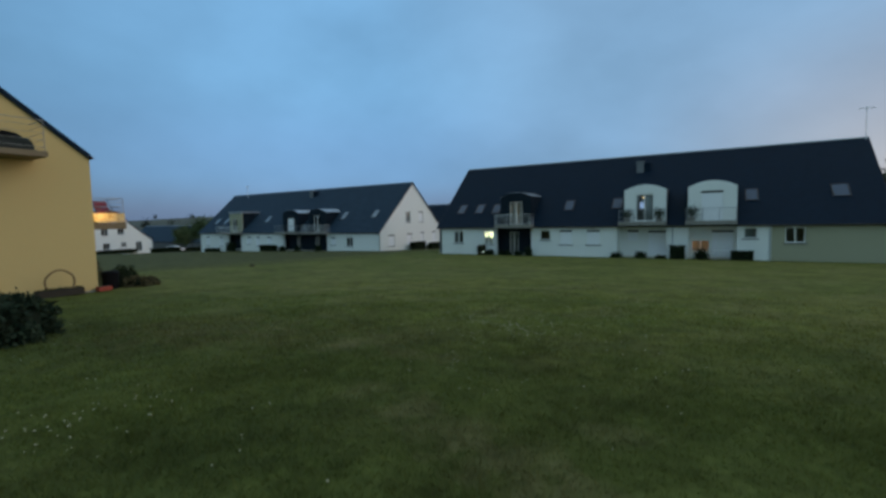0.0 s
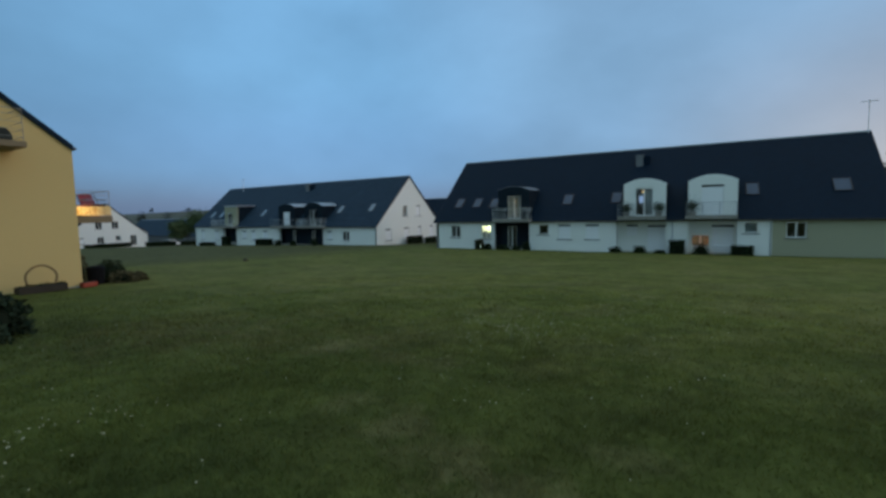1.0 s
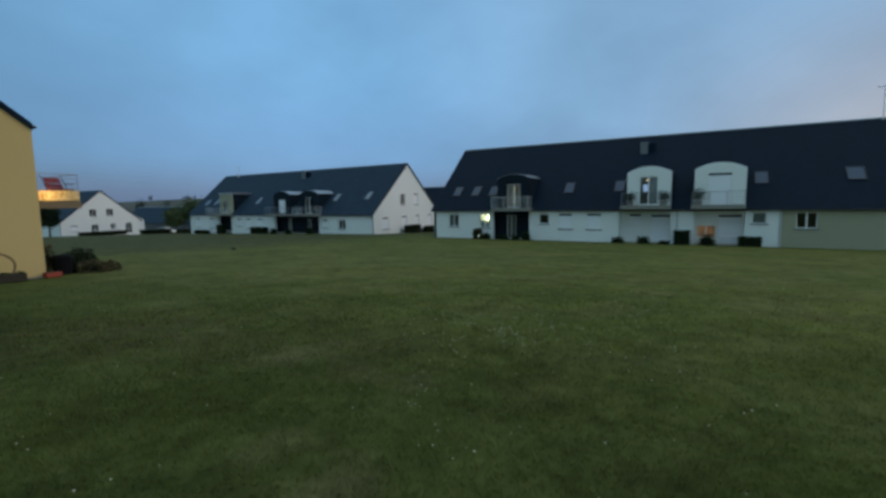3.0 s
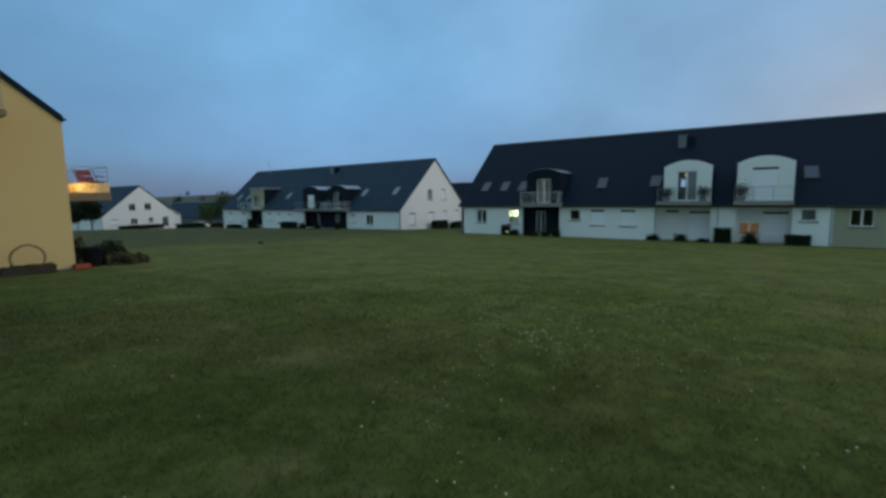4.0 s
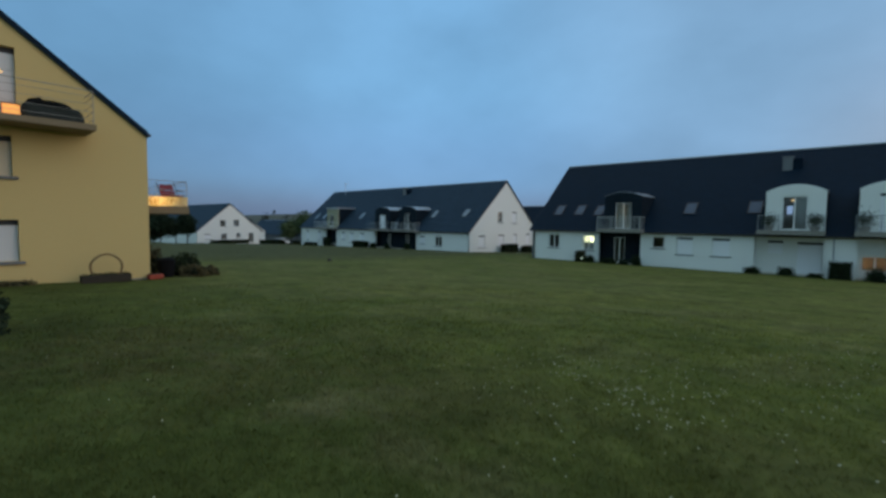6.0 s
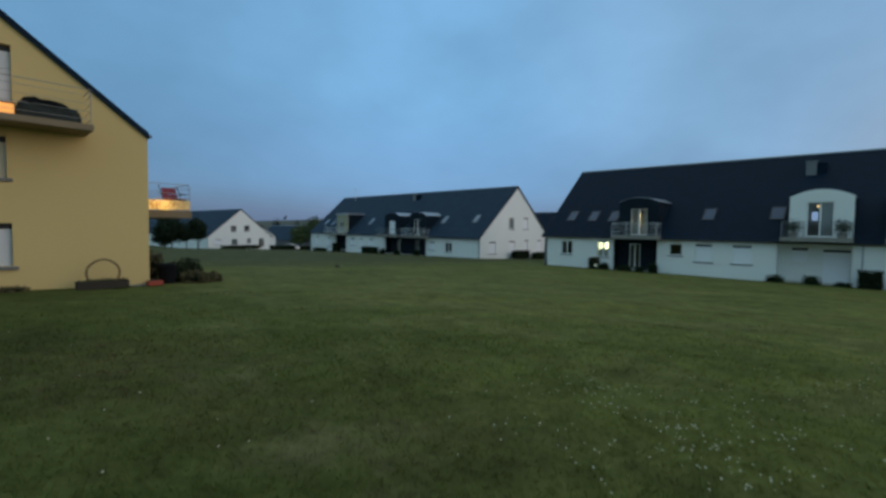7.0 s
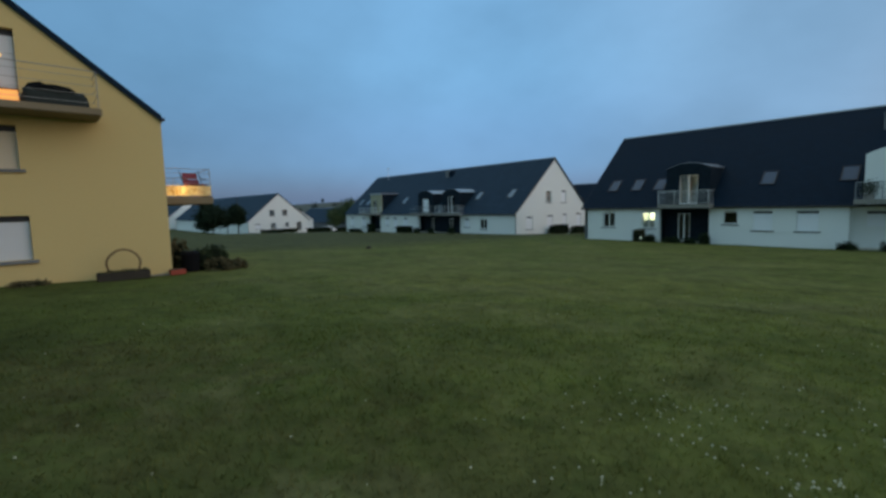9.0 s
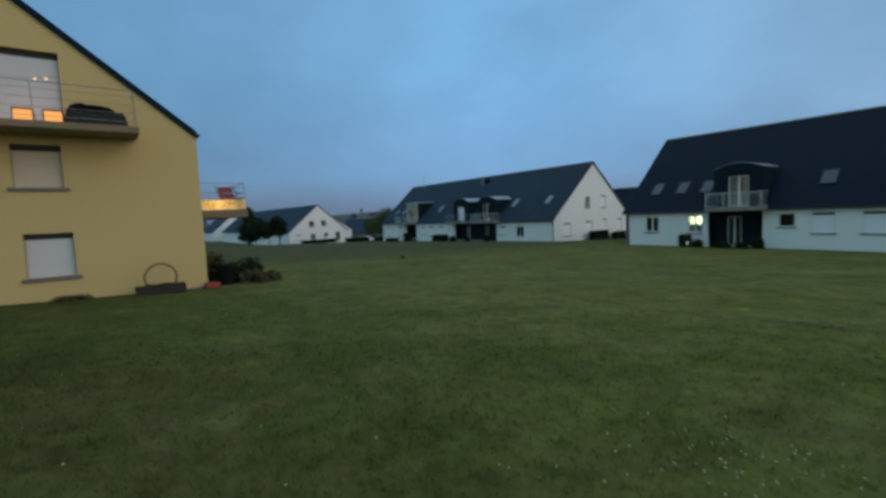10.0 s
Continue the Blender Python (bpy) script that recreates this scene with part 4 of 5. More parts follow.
def garden_table(x, y, z):
    t = thing("garden_table", "pale grey garden table on a terrace", "table", pose(x, y, z))
    part("tabletop", boxm(-0.6, -0.4, 0.70, 0.6, 0.4, 0.74, bevel=0.01), RAIL, t)
    for sx in (-0.52, 0.52):
        for sy in (-0.32, 0.32):
            part("leg", rod(bmesh.new(), (sx, sy, 0), (sx, sy, 0.70), 0.02), RAIL, t)
    return t


def garden_chair(x, y, z, turn, material, label, group=""):
    t = thing("garden_chair", label, "chair", pose(x, y, z, 0, 0, turn), group)
    part("seat", boxm(-0.23, -0.22, 0.42, 0.23, 0.22, 0.45, bevel=0.01), material, t)
    part("backrest", boxm(-0.23, 0.20, 0.46, 0.23, 0.225, 0.80, bevel=0.01), material, t)
    for sx in (-0.2, 0.2):
        part("leg", rod(bmesh.new(), (sx, -0.2, 0), (sx, -0.2, 0.42), 0.014), material, t)
        part("leg", rod(bmesh.new(), (sx, 0.212, 0), (sx, 0.212, 0.9), 0.014), material, t)
        part("armrest", rod(bmesh.new(), (sx, -0.2, 0.62), (sx, 0.21, 0.66), 0.014), material, t)
    return t




def garden_light(x, y):
    t = thing("garden_light", "small solar garden light on a stake", "lamp", pose(x, y, gz(x, y) - 0.03))
    part("stake", rod(bmesh.new(), (0, 0, 0), (0, 0, 0.32), 0.012), ZINC, t)
    bm = bmesh.new()
    bmesh.ops.create_cone(bm, cap_ends=True, segments=10, radius1=0.05, radius2=0.06, depth=0.12)
    part("lens", moved(bm, Matrix.Translation((0, 0, 0.36))), glowing("cold_glow", (0.8, 1.0, 0.75), 0.9), t, "pale glowing lens")
    part("cap", rod(bmesh.new(), (0, 0, 0.42), (0, 0, 0.45), 0.075, 10), DARKMETAL, t)
    return t


garden_light(5.95, -1.55)
garden_table(26.35, -0.35, 0.0)
garden_chair(25.55, -0.3, 0.0, 90, RAIL, "pale grey garden chair beside a terrace table", "terrace chairs")
garden_chair(27.15, -0.2, 0.0, -90, RAIL, "pale grey garden chair beside a terrace table", "terrace chairs")


def lantern(x, y, z, h, w, material, label):
    t = thing("lantern", label, "lantern", pose(x, y, z))
    part("base", boxm(-w / 2, -w / 2, 0, w / 2, w / 2, 0.03), DARKMETAL, t)
    part("lid", boxm(-w / 2, -w / 2, h - 0.03, w / 2, w / 2, h), DARKMETAL, t)
    for sx in (-1, 1):
        for sy in (-1, 1):
            part("post", boxm(sx * w / 2 - 0.01, sy * w / 2 - 0.01, 0.03, sx * w / 2 + 0.01, sy * w / 2 + 0.01, h - 0.03), DARKMETAL, t)
    part("glowing_body", boxm(-w / 2 + 0.02, -w / 2 + 0.02, 0.035, w / 2 - 0.02, w / 2 - 0.02, h - 0.035), material, t, "glowing amber panes")
    return t


AMBER = glowing("amber_glow", (1.0, 0.42, 0.10), 0.75)
# unseen walls added to keep each lamp's light behind its own window
def light_partition(house, u, z0, z1, v0=0.302, v1=4.598):
    part("light_partition", boxm(u - 0.05, v0, z0, u + 0.05, v1, z1), INSIDE, house)


for u in (4.6, 7.2):
    light_partition(house_r, u, 0.06, 2.64, 1.21 if u > 6.6 else 0.302)
part("half_curtain", boxm(5.36, 0.24, 1.1, 6.32, 0.255, 1.75), CURTAIN, house_r, "pale half-height curtain")
lamp("room_lamp", (5.95, 3.4, 2.3), 400.0, (0.95, 1.0, 0.66), 0.12)
for u in (23.95, 25.54):
    light_partition(house_r, u, 0.06, 2.64, 1.31)
lamp("kitchen_lamp", (24.9, 2.2, 1.7), 34.0, (1.0, 0.55, 0.28), 0.12)
for u in (7.45, 10.2):
    light_partition(house_r, u, 2.9, 5.0)


def curtain(house, a, b, z0, z1, v):
    bm = bmesh.new()
    n = max(8, int((b - a) / 0.035))
    rows = []
    for i in range(n + 1):
        y = v + 0.025 * math.sin(i * 1.3)
        rows.append([bm.verts.new((a + (b - a) * i / n, y + dy, z)) for dy, z in ((0, z0), (0, z1), (0.006, z1), (0.006, z0))])
    for p, q in zip(rows, rows[1:]):
        for k in range(4):
            bm.faces.new((p[k], q[k], q[(k + 1) % 4], p[(k + 1) % 4]))
    return part("curtain", bm, CURTAIN, house, "drawn pale curtain")


curtain(house_r, 8.28, 8.80, 3.05, 5.12, 0.32)
curtain(house_r, 9.12, 9.50, 3.05, 5.12, 0.32)
lamp("bedroom_lamp", (9.3, 1.0, 4.7), 48.0, (1.0, 0.62, 0.28), 0.1)
tv = thing("television", "small lit television on the wall of an upstairs room", "television", pose(20.20, 1.25, 4.25))
part("screen", boxm(-0.17, 0, 0, 0.17, 0.03, 0.6), glowing("screen_glow", (0.50, 0.66, 1.0), 0.7), tv, "glowing bluish screen")
part("frame", moved(wall_mesh(-0.2, 0.2, -0.03, lambda u: 0.63, [(-0.17, 0.17, 0, 0.6)], 0.05), Matrix.Translation((0, -0.005, 0))), DARKMETAL, tv)
part("wall_arm", boxm(-0.03, 0.05, 0.25, 0.03, 3.345, 0.35), DARKMETAL, tv)
pend = thing("pendant_lamp", "small amber pendant lamp glowing behind a balcony door", "lamp", pose(20.40, 0.75, 5.2))
bm = bmesh.new()
bmesh.ops.create_cone(bm, cap_ends=True, segments=12, radius1=0.09, radius2=0.05, depth=0.12)
part("shade", bm, glowing("shade_glow", (1.0, 0.62, 0.25), 2.2), pend, "glowing amber shade")
part("cord", rod(bmesh.new(), (0, 0, 0.06), (0, 0, 0.5), 0.006, 5), DARKMETAL, pend)
curtain(house_r, 27.74, 28.60, 1.7, 2.5, 0.62)
curtain(house_r, 20.66, 21.2, 3.2, 5.38, 0.33)

# aerial on the ridge of the near long house
aer = thing("aerial", "thin television aerial on a tall mast", "aerial", pose(36.3, 7.4, 9.1))
part("mast", rod(bmesh.new(), (0, 0, 0), (0, 0, 3.0), 0.03), RAIL, aer)
part("boom", rod(bmesh.new(), (-0.5, 0, 2.85), (0.6, 0.1, 2.85), 0.02), RAIL, aer)
for i in range(7):
    part("element", rod(bmesh.new(), (-0.45 + i * 0.16, -0.3, 2.86), (-0.45 + i * 0.16, 0.35, 2.86), 0.012), RAIL, aer)
aer2 = thing("aerial", "thin television aerial behind a far roof", "aerial", pose(-50.0, 13.6, 8.4))
part("mast", rod(bmesh.new(), (0, 0, 0), (0, 0, 2.3), 0.04), RAIL, aer2)
part("boom", rod(bmesh.new(), (-0.5, 0, 2.2), (0.6, 0.1, 2.2), 0.03), RAIL, aer2)

# by the second long house
def local_m(u, v):
    return house_m.matrix_basis @ Vector((u, v, 0))


for i, (u, v, w, d, h, label) in enumerate((
        (0.75, 7.5, 0.9, 3.4, 1.15, "dark clipped hedge along a white gable"), (0.75, 12.0, 0.9, 3.4, 0.95, "low dark clipped hedge along a white gable"),
        (-22.6, -0.9, 3.6, 0.9, 1.0, "dark hedge before a long white wall"), (-38.6, -0.9, 3.6, 0.9, 0.6, "low dark hedge before a long white wall"),
        (-32.8, -0.9, 1.7, 0.9, 1.5, "tall dark hedge before a recess"))):
    p = local_m(u, v)
    bush("hedge", label, p.x, p.y, w, d, h, HEDGE, 1500, True, 30 + i, leaf=0.08)
for i, (u, h) in enumerate(((-19.2, 0.8), (-15.8, 0.7), (-11.2, 0.9))):
    p = local_m(u, -0.8)
    bush("bush", "dark shrub at the foot of a slate-clad porch", p.x, p.y, 1.3, 0.7, h, HEDGE, 700, False, 40 + i, leaf=0.07)

# trees and hedges down the slope
tree("round-headed tree with a bare stem behind a long house", -66.0, 16.2, 7.6, 2.8, LEAF, 3, n=6000, leaf=0.2)
tree("small leafy tree beside low roofs", -86.0, 21.2, 7.0, 1.5, LEAF, 4, n=2600, leaf=0.2)
tree("broad leafy tree behind the end of a long house", -88.0, 25.0, 8.2, 2.0, LEAF, 5, n=3400, leaf=0.2)
tree("dark narrow conifer before a distant house", -70.6, -13.5, 7.6, 2.0, CONIFER, 6, conifer=True, n=4600, leaf=0.22)
tree("low broad dark tree beside a conifer", -69.0, -12.9, 6.0, 2.0, CONIFER, 16, n=5200, leaf=0.24)
tree("slim dark tree with a rounded crown on the lawn", -72.2, -7.4, 9.4, 1.3, CONIFER, 7, n=5600, leaf=0.22)
tree("small thin dark tree beside a taller one", -72.6, -9.3, 6.0, 0.55, CONIFER, 17, n=1800, leaf=0.2)
for i, (x, y, h, r) in enumerate(((41.8, 15.5, 8.6, 2.9), (45.0, 12.0, 8.3, 3.2), (43.5, 20.0, 9.2, 3.3), (48.5, 17.0, 8.8, 3.4), (47.0, 25.0, 9.6, 3.6), (52.0, 22.0, 9.4, 3.8), (42.5, 9.5, 5.0, 2.2))):
    tree("dense dark tree in a belt behind a beige house", x, y, h + 0.9, r, CONIFER, 70 + i, n=8000, leaf=0.24)
for i, (x, y, w, d, h) in enumerate(((-87.2, 7.0, 1.2, 9.0, 0.9), (-86.0, 25.0, 1.5, 7.0, 1.1), (-76.0, 12.0, 1.5, 6.0, 1.0))):
    bush("hedge", "long low dark hedge before distant houses", x, y, w, d, h, HEDGE, 1600, True, 50 + i, leaf=0.12)


def parked_car(x, y, turn, colour):
    t = thing("car", "small pale car parked beside a distant house", "car", pose(x, y, gz(x, y), 0, 0, turn))
    part("body", prism([(-2.0, 0.3), (2.0, 0.3), (2.05, 0.75), (1.1, 0.92), (0.5, 1.42), (-1.2, 1.45), (-1.9, 0.95), (-2.05, 0.7)], -0.82, 0.82), colour, t)
    part("side_window", prism([(-1.45, 0.95), (0.85, 0.95), (0.42, 1.36), (-1.15, 1.38)], -0.83, -0.824), SKYGLASS, t)
    part("side_window", prism([(-1.45, 0.95), (0.85, 0.95), (0.42, 1.36), (-1.15, 1.38)], 0.824, 0.83), SKYGLASS, t)
    for sx in (-1.25, 1.3):
        for sy in (-0.72, 0.72):
            w = part("wheel", rod(bmesh.new(), (sx, sy - 0.1, 0.31), (sx, sy + 0.1, 0.31), 0.31, 14), BLACKCLOTH, t, "black tyre")
            part("rim", rod(bmesh.new(), (sx, sy - 0.11, 0.31), (sx, sy + 0.11, 0.31), 0.19, 12), ZINC, w)
    return t


parked_car(-86.0, 19.5, 20, PVC)

# ---- by the yellow house ----
TROUGH_WOOD = mat("dark_weathered_wood", (0.045, 0.036, 0.024), rough=0.85, vary=0.25, bump=0.2)
trough = thing("planter", "long dark wooden trough planter on the lawn", "planter", pose(6.15, -35.95, gz(6.15, -35.95) + 0.0))
for b in ((-0.2, -0.65, 0, 0.2, -0.62, 0.24), (-0.2, 0.62, 0, 0.2, 0.65, 0.24), (-0.2, -0.62, 0, -0.17, 0.62, 0.24), (0.17, -0.62, 0, 0.2, 0.62, 0.24)):
    part("board", boxm(*b, bevel=0.006), TROUGH_WOOD, trough)
part("soil", boxm(-0.168, -0.618, 0.02, 0.168, 0.618, 0.19), SOIL, trough)
rng0 = np.random.default_rng(5)
leaf_mesh("foliage", rng0.uniform(-1, 1, (160, 3)) * (0.15, 0.6, 0.05) + (0, 0, 0.24), 0.04, HEDGE, trough, rng0)
hoop = thing("garden_hoop", "round willow hoop standing in a trough", "hoop", pose(6.15, -35.93, gz(6.15, -35.93) + 0.47))
bm = bmesh.new()
ring = []
for i in range(48):
    a = 2 * math.pi * i / 48
    rr = 0.42 + 0.006 * math.sin(5 * a)
    ring.append([bm.verts.new((0.035 * math.sin(b), (rr + 0.035 * math.cos(b)) * math.cos(a), (rr + 0.035 * math.cos(b)) * math.sin(a))) for b in [2 * math.pi * k / 7 for k in range(7)]])
for i in range(48):
    p, q = ring[i], ring[(i + 1) % 48]
    for k in range(7):
        bm.faces.new((p[k], p[(k + 1) % 7], q[(k + 1) % 7], q[k]))
part("ring", bm, WICKER, hoop)
box_r = thing("plant_box", "small red plant box at the house corner", "planter", pose(5.75, -34.45, gz(5.75, -34.45)))
part("box", boxm(-0.16, -0.22, 0, 0.16, 0.22, 0.17, bevel=0.02), TERRACOTTA, box_r)
part("soil", boxm(-0.13, -0.19, 0.12, 0.13, 0.19, 0.175), SOIL, box_r)
bin_b = thing("compost_bin", "black lidded bin beside the house corner", "bin", pose(4.9, -33.85, gz(4.9, -33.85)))
bm = bmesh.new()
bmesh.ops.create_cone(bm, cap_ends=True, segments=16, radius1=0.26, radius2=0.30, depth=0.62)
part("tub", moved(bm, Matrix.Translation((0, 0, 0.31))), BLACKCLOTH, bin_b)
bm = bmesh.new()
bmesh.ops.create_cone(bm, cap_ends=True, segments=16, radius1=0.32, radius2=0.22, depth=0.08)
part("lid", moved(bm, Matrix.Translation((0, 0, 0.66))), BLACKCLOTH, bin_b)
bush("bush", "dark leafy shrub beside the yellow house", 4.5, -33.4, 0.8, 0.8, 0.75, HEDGE, 1000, False, 61)
bush("bush", "dark leafy shrub in a flower bed", 3.3, -32.6, 1.1, 0.9, 0.85, HEDGE, 1100, False, 62)
bush("bush", "dry reddish perennial clump in a flower bed", 4.9, -32.9, 1.1, 1.0, 0.42, DRYPLANT, 1300, False, 63)
bush("bush", "dry brown perennial clump in a flower bed", 4.5, -32.2, 1.0, 0.8, 0.32, DRYPLANT, 900, False, 64)
bush("bush", "large dark rounded shrub on the lawn", 14.2, -40.0, 2.4, 2.3, 0.8, CONIFER, 6500, False, 65, leaf=0.055)
# spindly plants at the foot of the gable wall
bush("bush", "tall dry shrub beneath a side balcony", 3.4, -33.9, 0.9, 0.7, 1.15, DRYPLANT, 900, False, 67)
bush("bush", "low dry plants at the foot of a yellow wall", 6.0, -38.1, 0.4, 0.9, 0.16, DRYPLANT, 260, False, 66)

# covered barbecue on the gable balcony
GREYCLOTH = mat("dull_grey_cover", (0.040, 0.046, 0.042), rough=0.8, spec=0.1, vary=0.25, scale=5, bump=0.3)


def cloth_block(length, wide, z0, high, lean, lumps, seed):
    """A soft block of cloth: sides drawn in towards the top by lean, top lifted by lumps (place, width, rise)."""
    bm = bmesh.new()
    bmesh.ops.create_cube(bm, size=1.0)
    bmesh.ops.subdivide_edges(bm, edges=bm.edges[:], cuts=7, use_grid_fill=True)
    for v in bm.verts:
        x, y, z = v.co.x, v.co.y, v.co.z + 0.5
        rise = high + sum(h * math.exp(-((y - c) / w) ** 2) for c, w, h in lumps)
        q = noise.noise(Vector((x * 5 + seed, y * 5, z * 5)))
        v.co = Vector((x * wide * (1 - 0.2 * z) + 0.04 * q, y * length * (1 - lean * z) + 0.05 * q, z0 + z * rise + 0.05 * q * z))
    for f in bm.faces:
        f.smooth = True
    return bm


bq = thing("barbecue", "long barbecue under a dull cover with black folds on top", "barbecue", pose(Y_X + 0.6, Y_Y - 2.58, Y_B + 4.85))
part("cover", cloth_block(1.5, 0.52, 0.0, 0.42, 0.16, ((-0.2, 0.2, 0.04),), 1), GREYCLOTH, bq, "dull grey cover")
part("folded_top", moved(cloth_block(1.12, 0.44, 0.40, 0.15, 0.2, ((-0.28, 0.12, 0.09), (0.1, 0.2, 0.03)), 4), Matrix.Translation((0, -0.09, 0))), BLACKCLOTH, bq, "black folded cloth")
lantern(Y_X + 0.75, Y_Y - 3.50, Y_B + 4.85, 0.34, 0.40, AMBER, "square amber lantern glowing on a balcony floor")
lantern(Y_X + 0.75, Y_Y - 4.10, Y_B + 4.85, 0.34, 0.40, AMBER, "square amber lantern glowing on a balcony floor")
# two small glowing amber points before the shutter, on an added wire
lights = thing("amber_points", "two tiny glowing amber points on a thin wire before a shutter", "lights", pose(Y_X + 0.06, Y_Y, Y_B))
wire = bmesh.new()
for i in range(12):
    a, b = (-4.9 + 0.13 * i), (-4.9 + 0.13 * (i + 1))
    sag = lambda q: 6.28 - 0.10 * (1 - ((q + 4.12) / 0.78) ** 2)
    rod(wire, (0, a, sag(a)), (0, b, sag(b)), 0.004, 4)
part("wire", wire, DARKMETAL, lights)
for q in (-3.83, -3.60):
    bm = bmesh.new()
    bmesh.ops.create_icosphere(bm, subdivisions=2, radius=0.024)
    part("amber_point", moved(bm, Matrix.Translation((0.01, q, sag(q) - 0.03))), glowing("point_glow", (1.0, 0.55, 0.2), 2.5), lights, "glowing amber point")
lamp("balcony_lamp", (Y_X + 0.45, Y_Y - 4.1, Y_B + 5.3), 2.0, (1.0, 0.5, 0.2), 0.1)

# cloth imitating an amber reflection, and red chair, on the side balcony
LITCLOTH = bpy.data.materials.new("amber_reflection_cloth")
LITCLOTH.use_nodes = True
_nt = LITCLOTH.node_tree
_b = _nt.nodes["Principled BSDF"]
_t = _nt.nodes.new("ShaderNodeBsdfTranslucent")
_m = _nt.nodes.new("ShaderNodeMixShader")
_n = _nt.nodes.new("ShaderNodeTexNoise")
_r = _nt.nodes.new("ShaderNodeValToRGB")
_n.inputs["Scale"].default_value = 5.0
_r.color_ramp.elements[0].position, _r.color_ramp.elements[0].color = 0.36, (0.6, 0.42, 0.16, 1)
_r.color_ramp.elements[1].position, _r.color_ramp.elements[1].color = 0.5, (0.95, 0.86, 0.60, 1)
_nt.links.new(_n.outputs[0], _r.inputs[0])
_nt.links.new(_r.outputs[0], _b.inputs["Base Color"])
_nt.links.new(_r.outputs[0], _t.inputs["Color"])
_m.inputs[0].default_value = 0.7
_nt.links.new(_b.outputs[0], _m.inputs[1])
_nt.links.new(_t.outputs[0], _m.inputs[2])
_nt.links.new(_m.outputs[0], _nt.nodes["Material Output"].inputs[0])
_b.inputs["Roughness"].default_value = 0.9
wind = thing("windbreak", "amber patterned cloth on a balcony rail, imitating a reflection", "windbreak", pose(Y_X - 1.52, Y_Y, Y_B))
bm = bmesh.new()
cols = []
for i in range(25):
    y = 0.06 + 1.71 * i / 24
    sag = 0.02 * math.sin(i * 1.1)
    cols.append([bm.verts.new((0.012 * math.sin(i * 0.9) + dx, y, z)) for dx, z in ((0, 2.515), (0, 2.90 - abs(sag)), (0.006, 2.90 - abs(sag)), (0.006, 2.515))])
for p, q in zip(cols, cols[1:]):
    for k in range(4):
        bm.faces.new((p[k], q[k], q[(k + 1) % 4], p[(k + 1) % 4]))
part("cloth", bm, LITCLOTH, wind)
for y in (0.08, 0.95, 1.75):
    part("tie", rod(bmesh.new(), (0.0, y, 2.88), (-0.06, y, 2.95), 0.008, 5), DARKMETAL, wind)
# unseen lamp added behind the cloth to make the band glow
lamp("band_fill_lamp", (Y_X - 2.0, Y_Y + 0.8, Y_B + 2.75), 24.0, (1.0, 0.68, 0.30), 0.1)


def folding_chair(x, y, z, turn):
    """A folding chair: red cloth seat and two-panel back on a slanting dark frame."""
    t = thing("folding_chair", "red cloth folding chair with a dark slanting frame", "chair", pose(x, y, z, 0, 0, turn))
    sling = lambda x0, z0, x1, z1, w: prism([(x0, z0), (x1, z1), (x1 - 0.02, z1 + 0.02), (x0 - 0.02, z0 + 0.02)], -w, w)
    part("seat", sling(0.42, 0.44, -0.12, 0.38, 0.36), RED, t, "red cloth seat")
    part("lower_back", sling(-0.10, 0.42, -0.22, 0.64, 0.28), RED, t, "red cloth back panel")
    part("upper_back", sling(-0.24, 0.68, -0.34, 0.90, 0.26), RED, t, "red cloth back panel")
    for sy in (-0.33, 0.33):
        part("back_leg", rod(bmesh.new(), (0.36, sy, 0.0), (-0.40, sy, 1.0), 0.016), DARKMETAL, t)
        part("front_leg", rod(bmesh.new(), (-0.30, sy, 0.0), (0.44, sy, 0.44), 0.016), DARKMETAL, t)
        part("armrest", rod(bmesh.new(), (-0.24, sy, 0.70), (0.40, sy, 0.62), 0.018), DARKMETAL, t)
    return t


folding_chair(Y_X - 2.2, Y_Y + 1.34, Y_B + 2.5, 6)

# molehill on the lawn
mole = bmesh.new()
bmesh.ops.create_icosphere(mole, subdivisions=3, radius=0.16)
for v in mole.verts:
    k = 1 + 0.3 * noise.noise(v.co * 6)
    v.co = Vector((v.co.x * k, v.co.y * k, v.co.z * 0.9 * k))
mh = part("molehill", mole, SOIL, None, at=pose(-2.2, -22.0, gz(-2.2, -22.0)))
tagged(mh, "small dark molehill of loose soil in the lawn", "molehill")

# ---- far hills and woods ----
def far_height(a):
    return 9.0 + 4.5 * math.sin(a * 3.1 + 0.6) + 2.5 * math.sin(a * 7.7 + 1.0)


FIELD = mat("far_fields", (0.095, 0.088, 0.062), rough=0.95, vary=0.3, scale=0.012, fine=0.15, bump=0, tint=(0.04, 0.05, 0.035))
bm = bmesh.new()
prev = None
for i in range(181):
    a = 2 * math.pi * i / 180
    ring = []
    for k, r in enumerate((330, 400, 470, 540, 620, 720)):
        s = k / 5
        z = -5.5 + (far_height(a) + 5.5) * (s * s * (3 - 2 * s))
        ring.append(bm.verts.new((r * math.cos(a), r * math.sin(a), z)))
    if prev:
        for k in range(5):
            f = bm.faces.new((prev[k], ring[k], ring[k + 1], prev[k + 1]))
            f.smooth = True
    prev = ring
hills = part("backdrop", bm, FIELD, None)
tagged(hills, "low rolling dusky fields on the horizon", "hills", kind="structure")
rng = np.random.default_rng(11)
cs = []
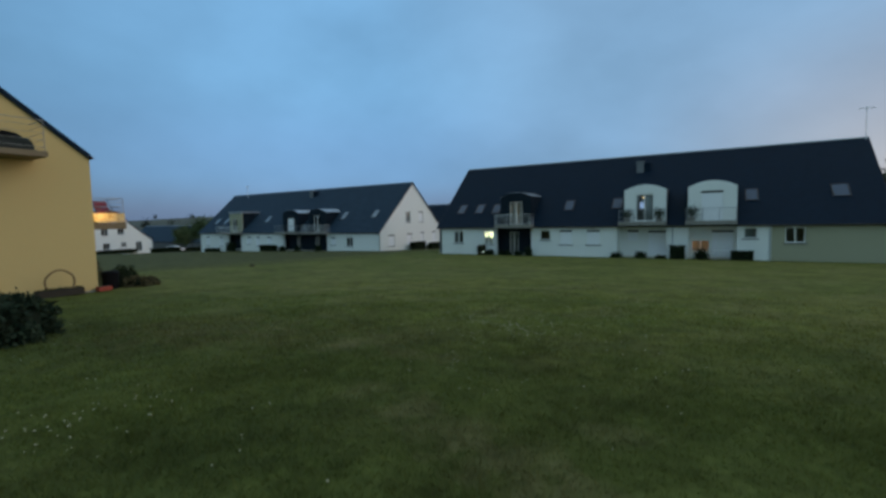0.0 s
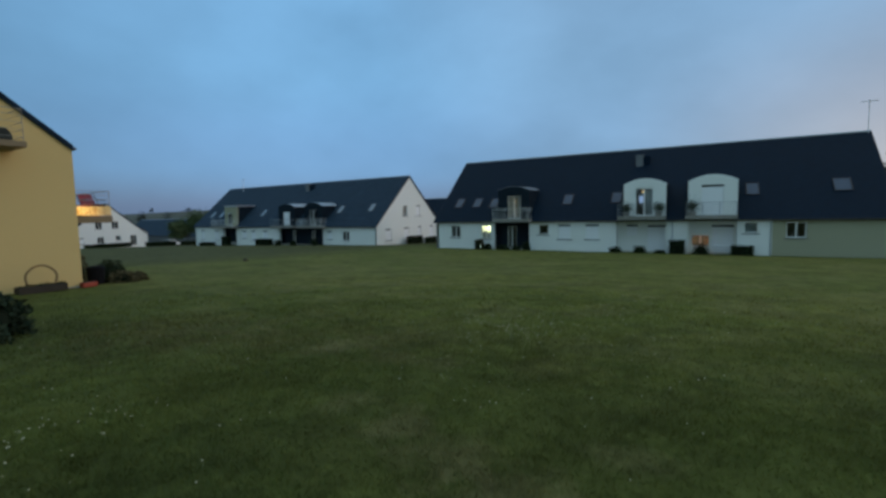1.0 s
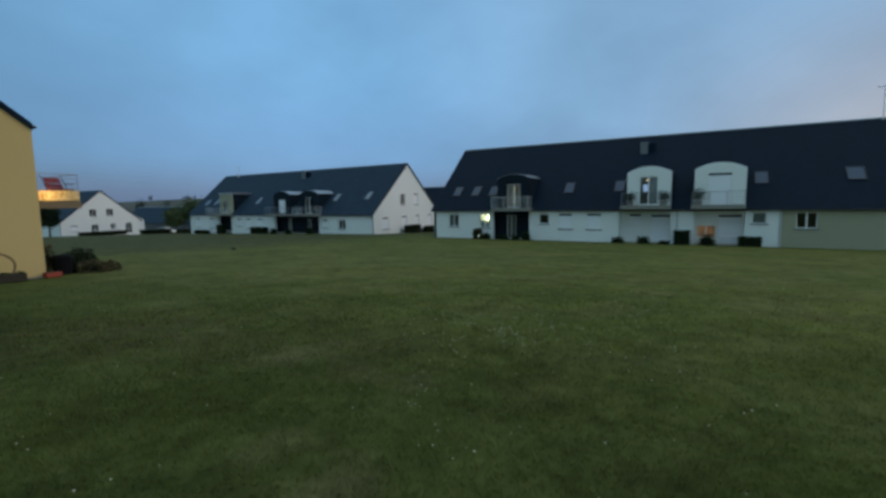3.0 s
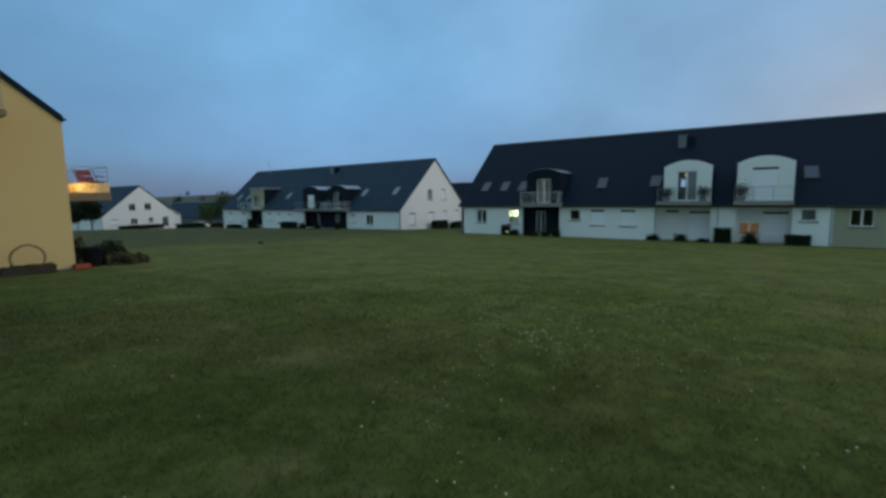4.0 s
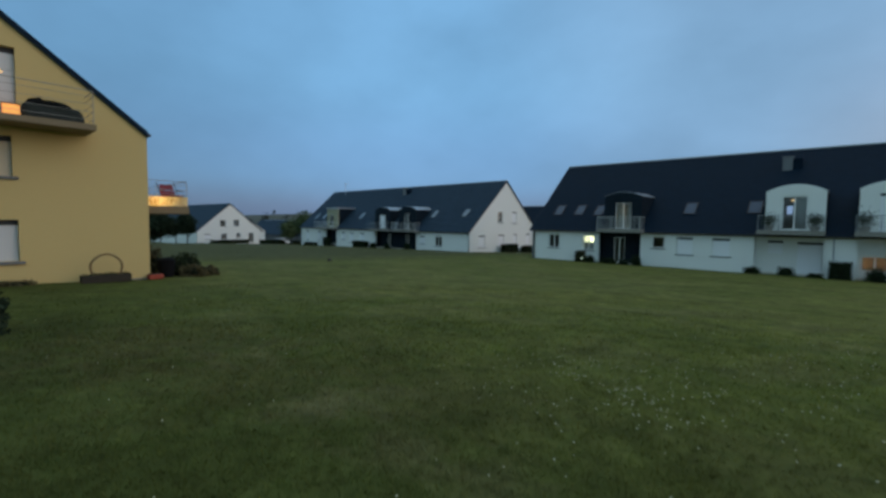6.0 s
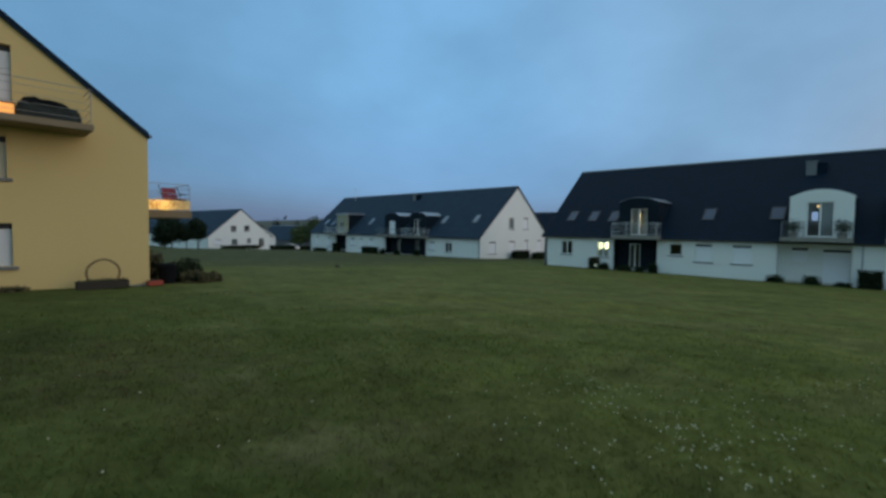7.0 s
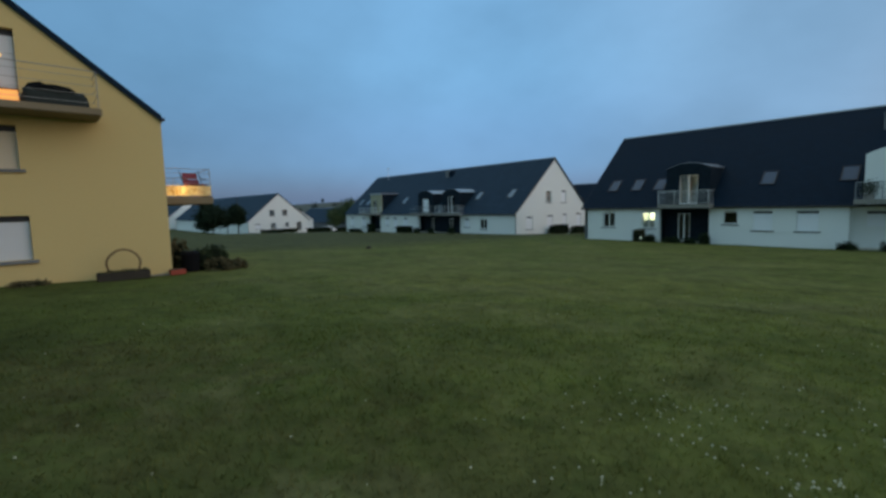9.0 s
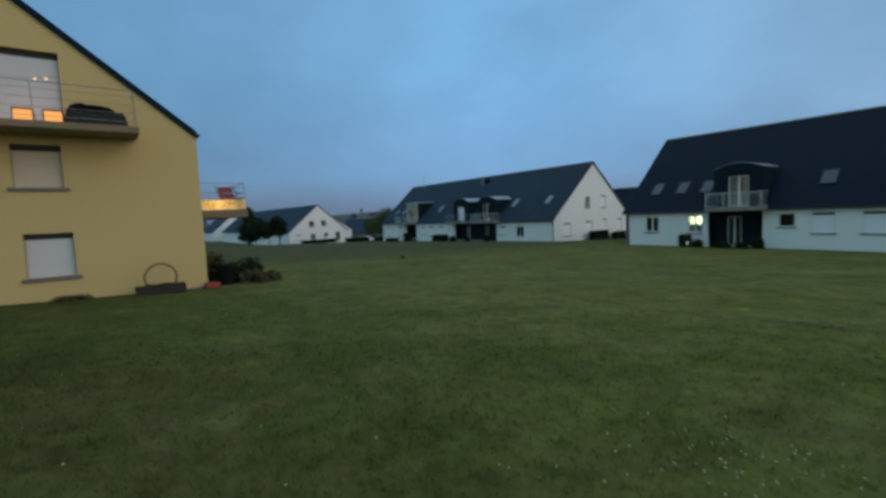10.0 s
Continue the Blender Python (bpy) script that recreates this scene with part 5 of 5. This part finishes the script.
for i in range(420):
    a = rng.uniform(0, 2 * math.pi)
    r = rng.choice([345, 420, 500, 610, 700]) + rng.uniform(-20, 20)
    s = min(max((r - 330) / 390, 0), 1)
    z = -5.5 + (far_height(a) + 5.5) * (s * s * (3 - 2 * s))
    h = rng.uniform(4, 8.5)
    w = rng.uniform(2.5, 6)
    cs.append(np.array((r * math.cos(a), r * math.sin(a), z + h * 0.5)) + rng.normal(0, 1, (60, 3)) * (w * 0.5, w * 0.5, h * 0.26))
woods = leaf_mesh("far_woods", np.concatenate(cs), 1.0, FARWOOD, None, rng)
tagged(woods, "scattered dark trees and hedgerows on far fields", "woods", kind="stuff")

# ---- grass ----
def grass_points(rng):
    out = []
    for r0, r1, dens in ((0.0, 4.5, 1700), (4.5, 7.0, 700), (7.0, 10.0, 360), (10.0, 13.0, 150), (13.0, 17.0, 50)):
        n = int(dens * math.pi * (r1 * r1 - r0 * r0) * 0.62)
        r = np.sqrt(rng.uniform(r0 * r0, r1 * r1, n))
        a = rng.uniform(radians(10), radians(232), n)
        out.append(np.c_[24.0 + r * np.cos(a), -40.5 + r * np.sin(a), np.full(n, r1)])
    return np.concatenate(out)


def build_grass():
    rng = np.random.default_rng(3)
    p = grass_points(rng)
    p = p[p[:, 0] > 6.3]
    n = len(p)
    z = np.array([gz(x, y) + noise.noise(Vector((x * 0.28, y * 0.28, 3))) * 0.035 for x, y in p[:, :2]]) - 0.03
    lush = np.array([0.6 + 0.8 * max(0.0, 0.5 + noise.noise(Vector((x * 0.8, y * 0.8, 11)))) for x, y in p[:, :2]])
    h = rng.uniform(0.024, 0.055, n) * lush + 0.015
    w = np.where(p[:, 2] < 5, 0.0045, np.where(p[:, 2] < 8, 0.0065, 0.009)) * rng.uniform(0.7, 1.5, n)
    a = rng.uniform(0, 2 * math.pi, n)
    lean = rng.uniform(0.2, 1.1, n) * h
    b = rng.uniform(0, 2 * math.pi, n)
    root = np.c_[p[:, :2], z]
    side = np.c_[np.cos(a) * w, np.sin(a) * w, np.zeros(n)]
    tip = root + np.c_[np.cos(b) * lean, np.sin(b) * lean, h]
    v = np.stack([root - side, root + side, tip], 1).reshape(-1, 3)
    me = bpy.data.meshes.new("grass")
    me.from_pydata(v.tolist(), [], np.arange(3 * n).reshape(n, 3).tolist())
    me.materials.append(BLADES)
    tagged(new("grass", me), "short lawn grass with dry and darker tufts", "grass", kind="stuff")


build_grass()
CLOVER = mat("clover_flower", (0.50, 0.48, 0.34), rough=0.9, vary=0.1, bump=0.0)


CLOVER_BEDS = ((22.6, -34.0, 1.2, 0.34), (21.3, -34.1, 0.7, 0.32), (22.3, -34.9, 0.7, 0.36), (21.3, -35.5, 0.5, 0.3), (23.2, -35.3, 0.6, 0.25), (22.6, -37.6, 0.5, 0.26),
               (23.3, -38.1, 0.45, 0.28), (22.2, -36.8, 0.4, 0.2), (23.4, -31.5, 1.2, 0.25), (20.6, -41.0, 0.7, 0.42), (19.9, -40.6, 0.5, 0.3), (22.5, -40.4, 0.6, 0.12))


def build_clover():
    rng = np.random.default_rng(8)
    verts, faces = [], []
    made = 0
    for _ in range(60000):
        x, y = rng.uniform(12, 34), rng.uniform(-43.5, -27)
        k = sum(s * math.exp(-((x - cx) ** 2 + (y - cy) ** 2) / (r * r)) for cx, cy, r, s in CLOVER_BEDS)
        k = (k * 1.1 + 0.008) * max(0.0, 0.45 + 1.6 * noise.noise(Vector((x * 1.9, y * 1.9, 5))))
        if rng.uniform() > k:
            continue
        d = math.hypot(x - 23.5, y + 40)
        if d > 15:
            continue
        r = rng.uniform(0.006, 0.012)
        z = gz(x, y) + rng.uniform(0.03, 0.065)
        i = len(verts)
        verts += [(x + r, y, z), (x, y + r, z), (x - r, y, z), (x, y - r, z), (x, y, z + r), (x, y, z - r * 0.8)]
        faces += [(i, i + 1, i + 4), (i + 1, i + 2, i + 4), (i + 2, i + 3, i + 4), (i + 3, i, i + 4), (i + 1, i, i + 5), (i + 2, i + 1, i + 5), (i + 3, i + 2, i + 5), (i, i + 3, i + 5)]
        # stalk down to the sward
        j = len(verts)
        verts += [(x - 0.001, y, z), (x + 0.001, y, z), (x, y, z - 0.03)]
        faces.append((j, j + 1, j + 2))
        made += 1
        if made >= 2600:
            break
    me = bpy.data.meshes.new("clover")
    me.from_pydata(verts, [], faces)
    me.materials.append(CLOVER)
    tagged(new("clover", me), "scattered white clover flowers in the lawn", "flowers", kind="stuff")


build_clover()
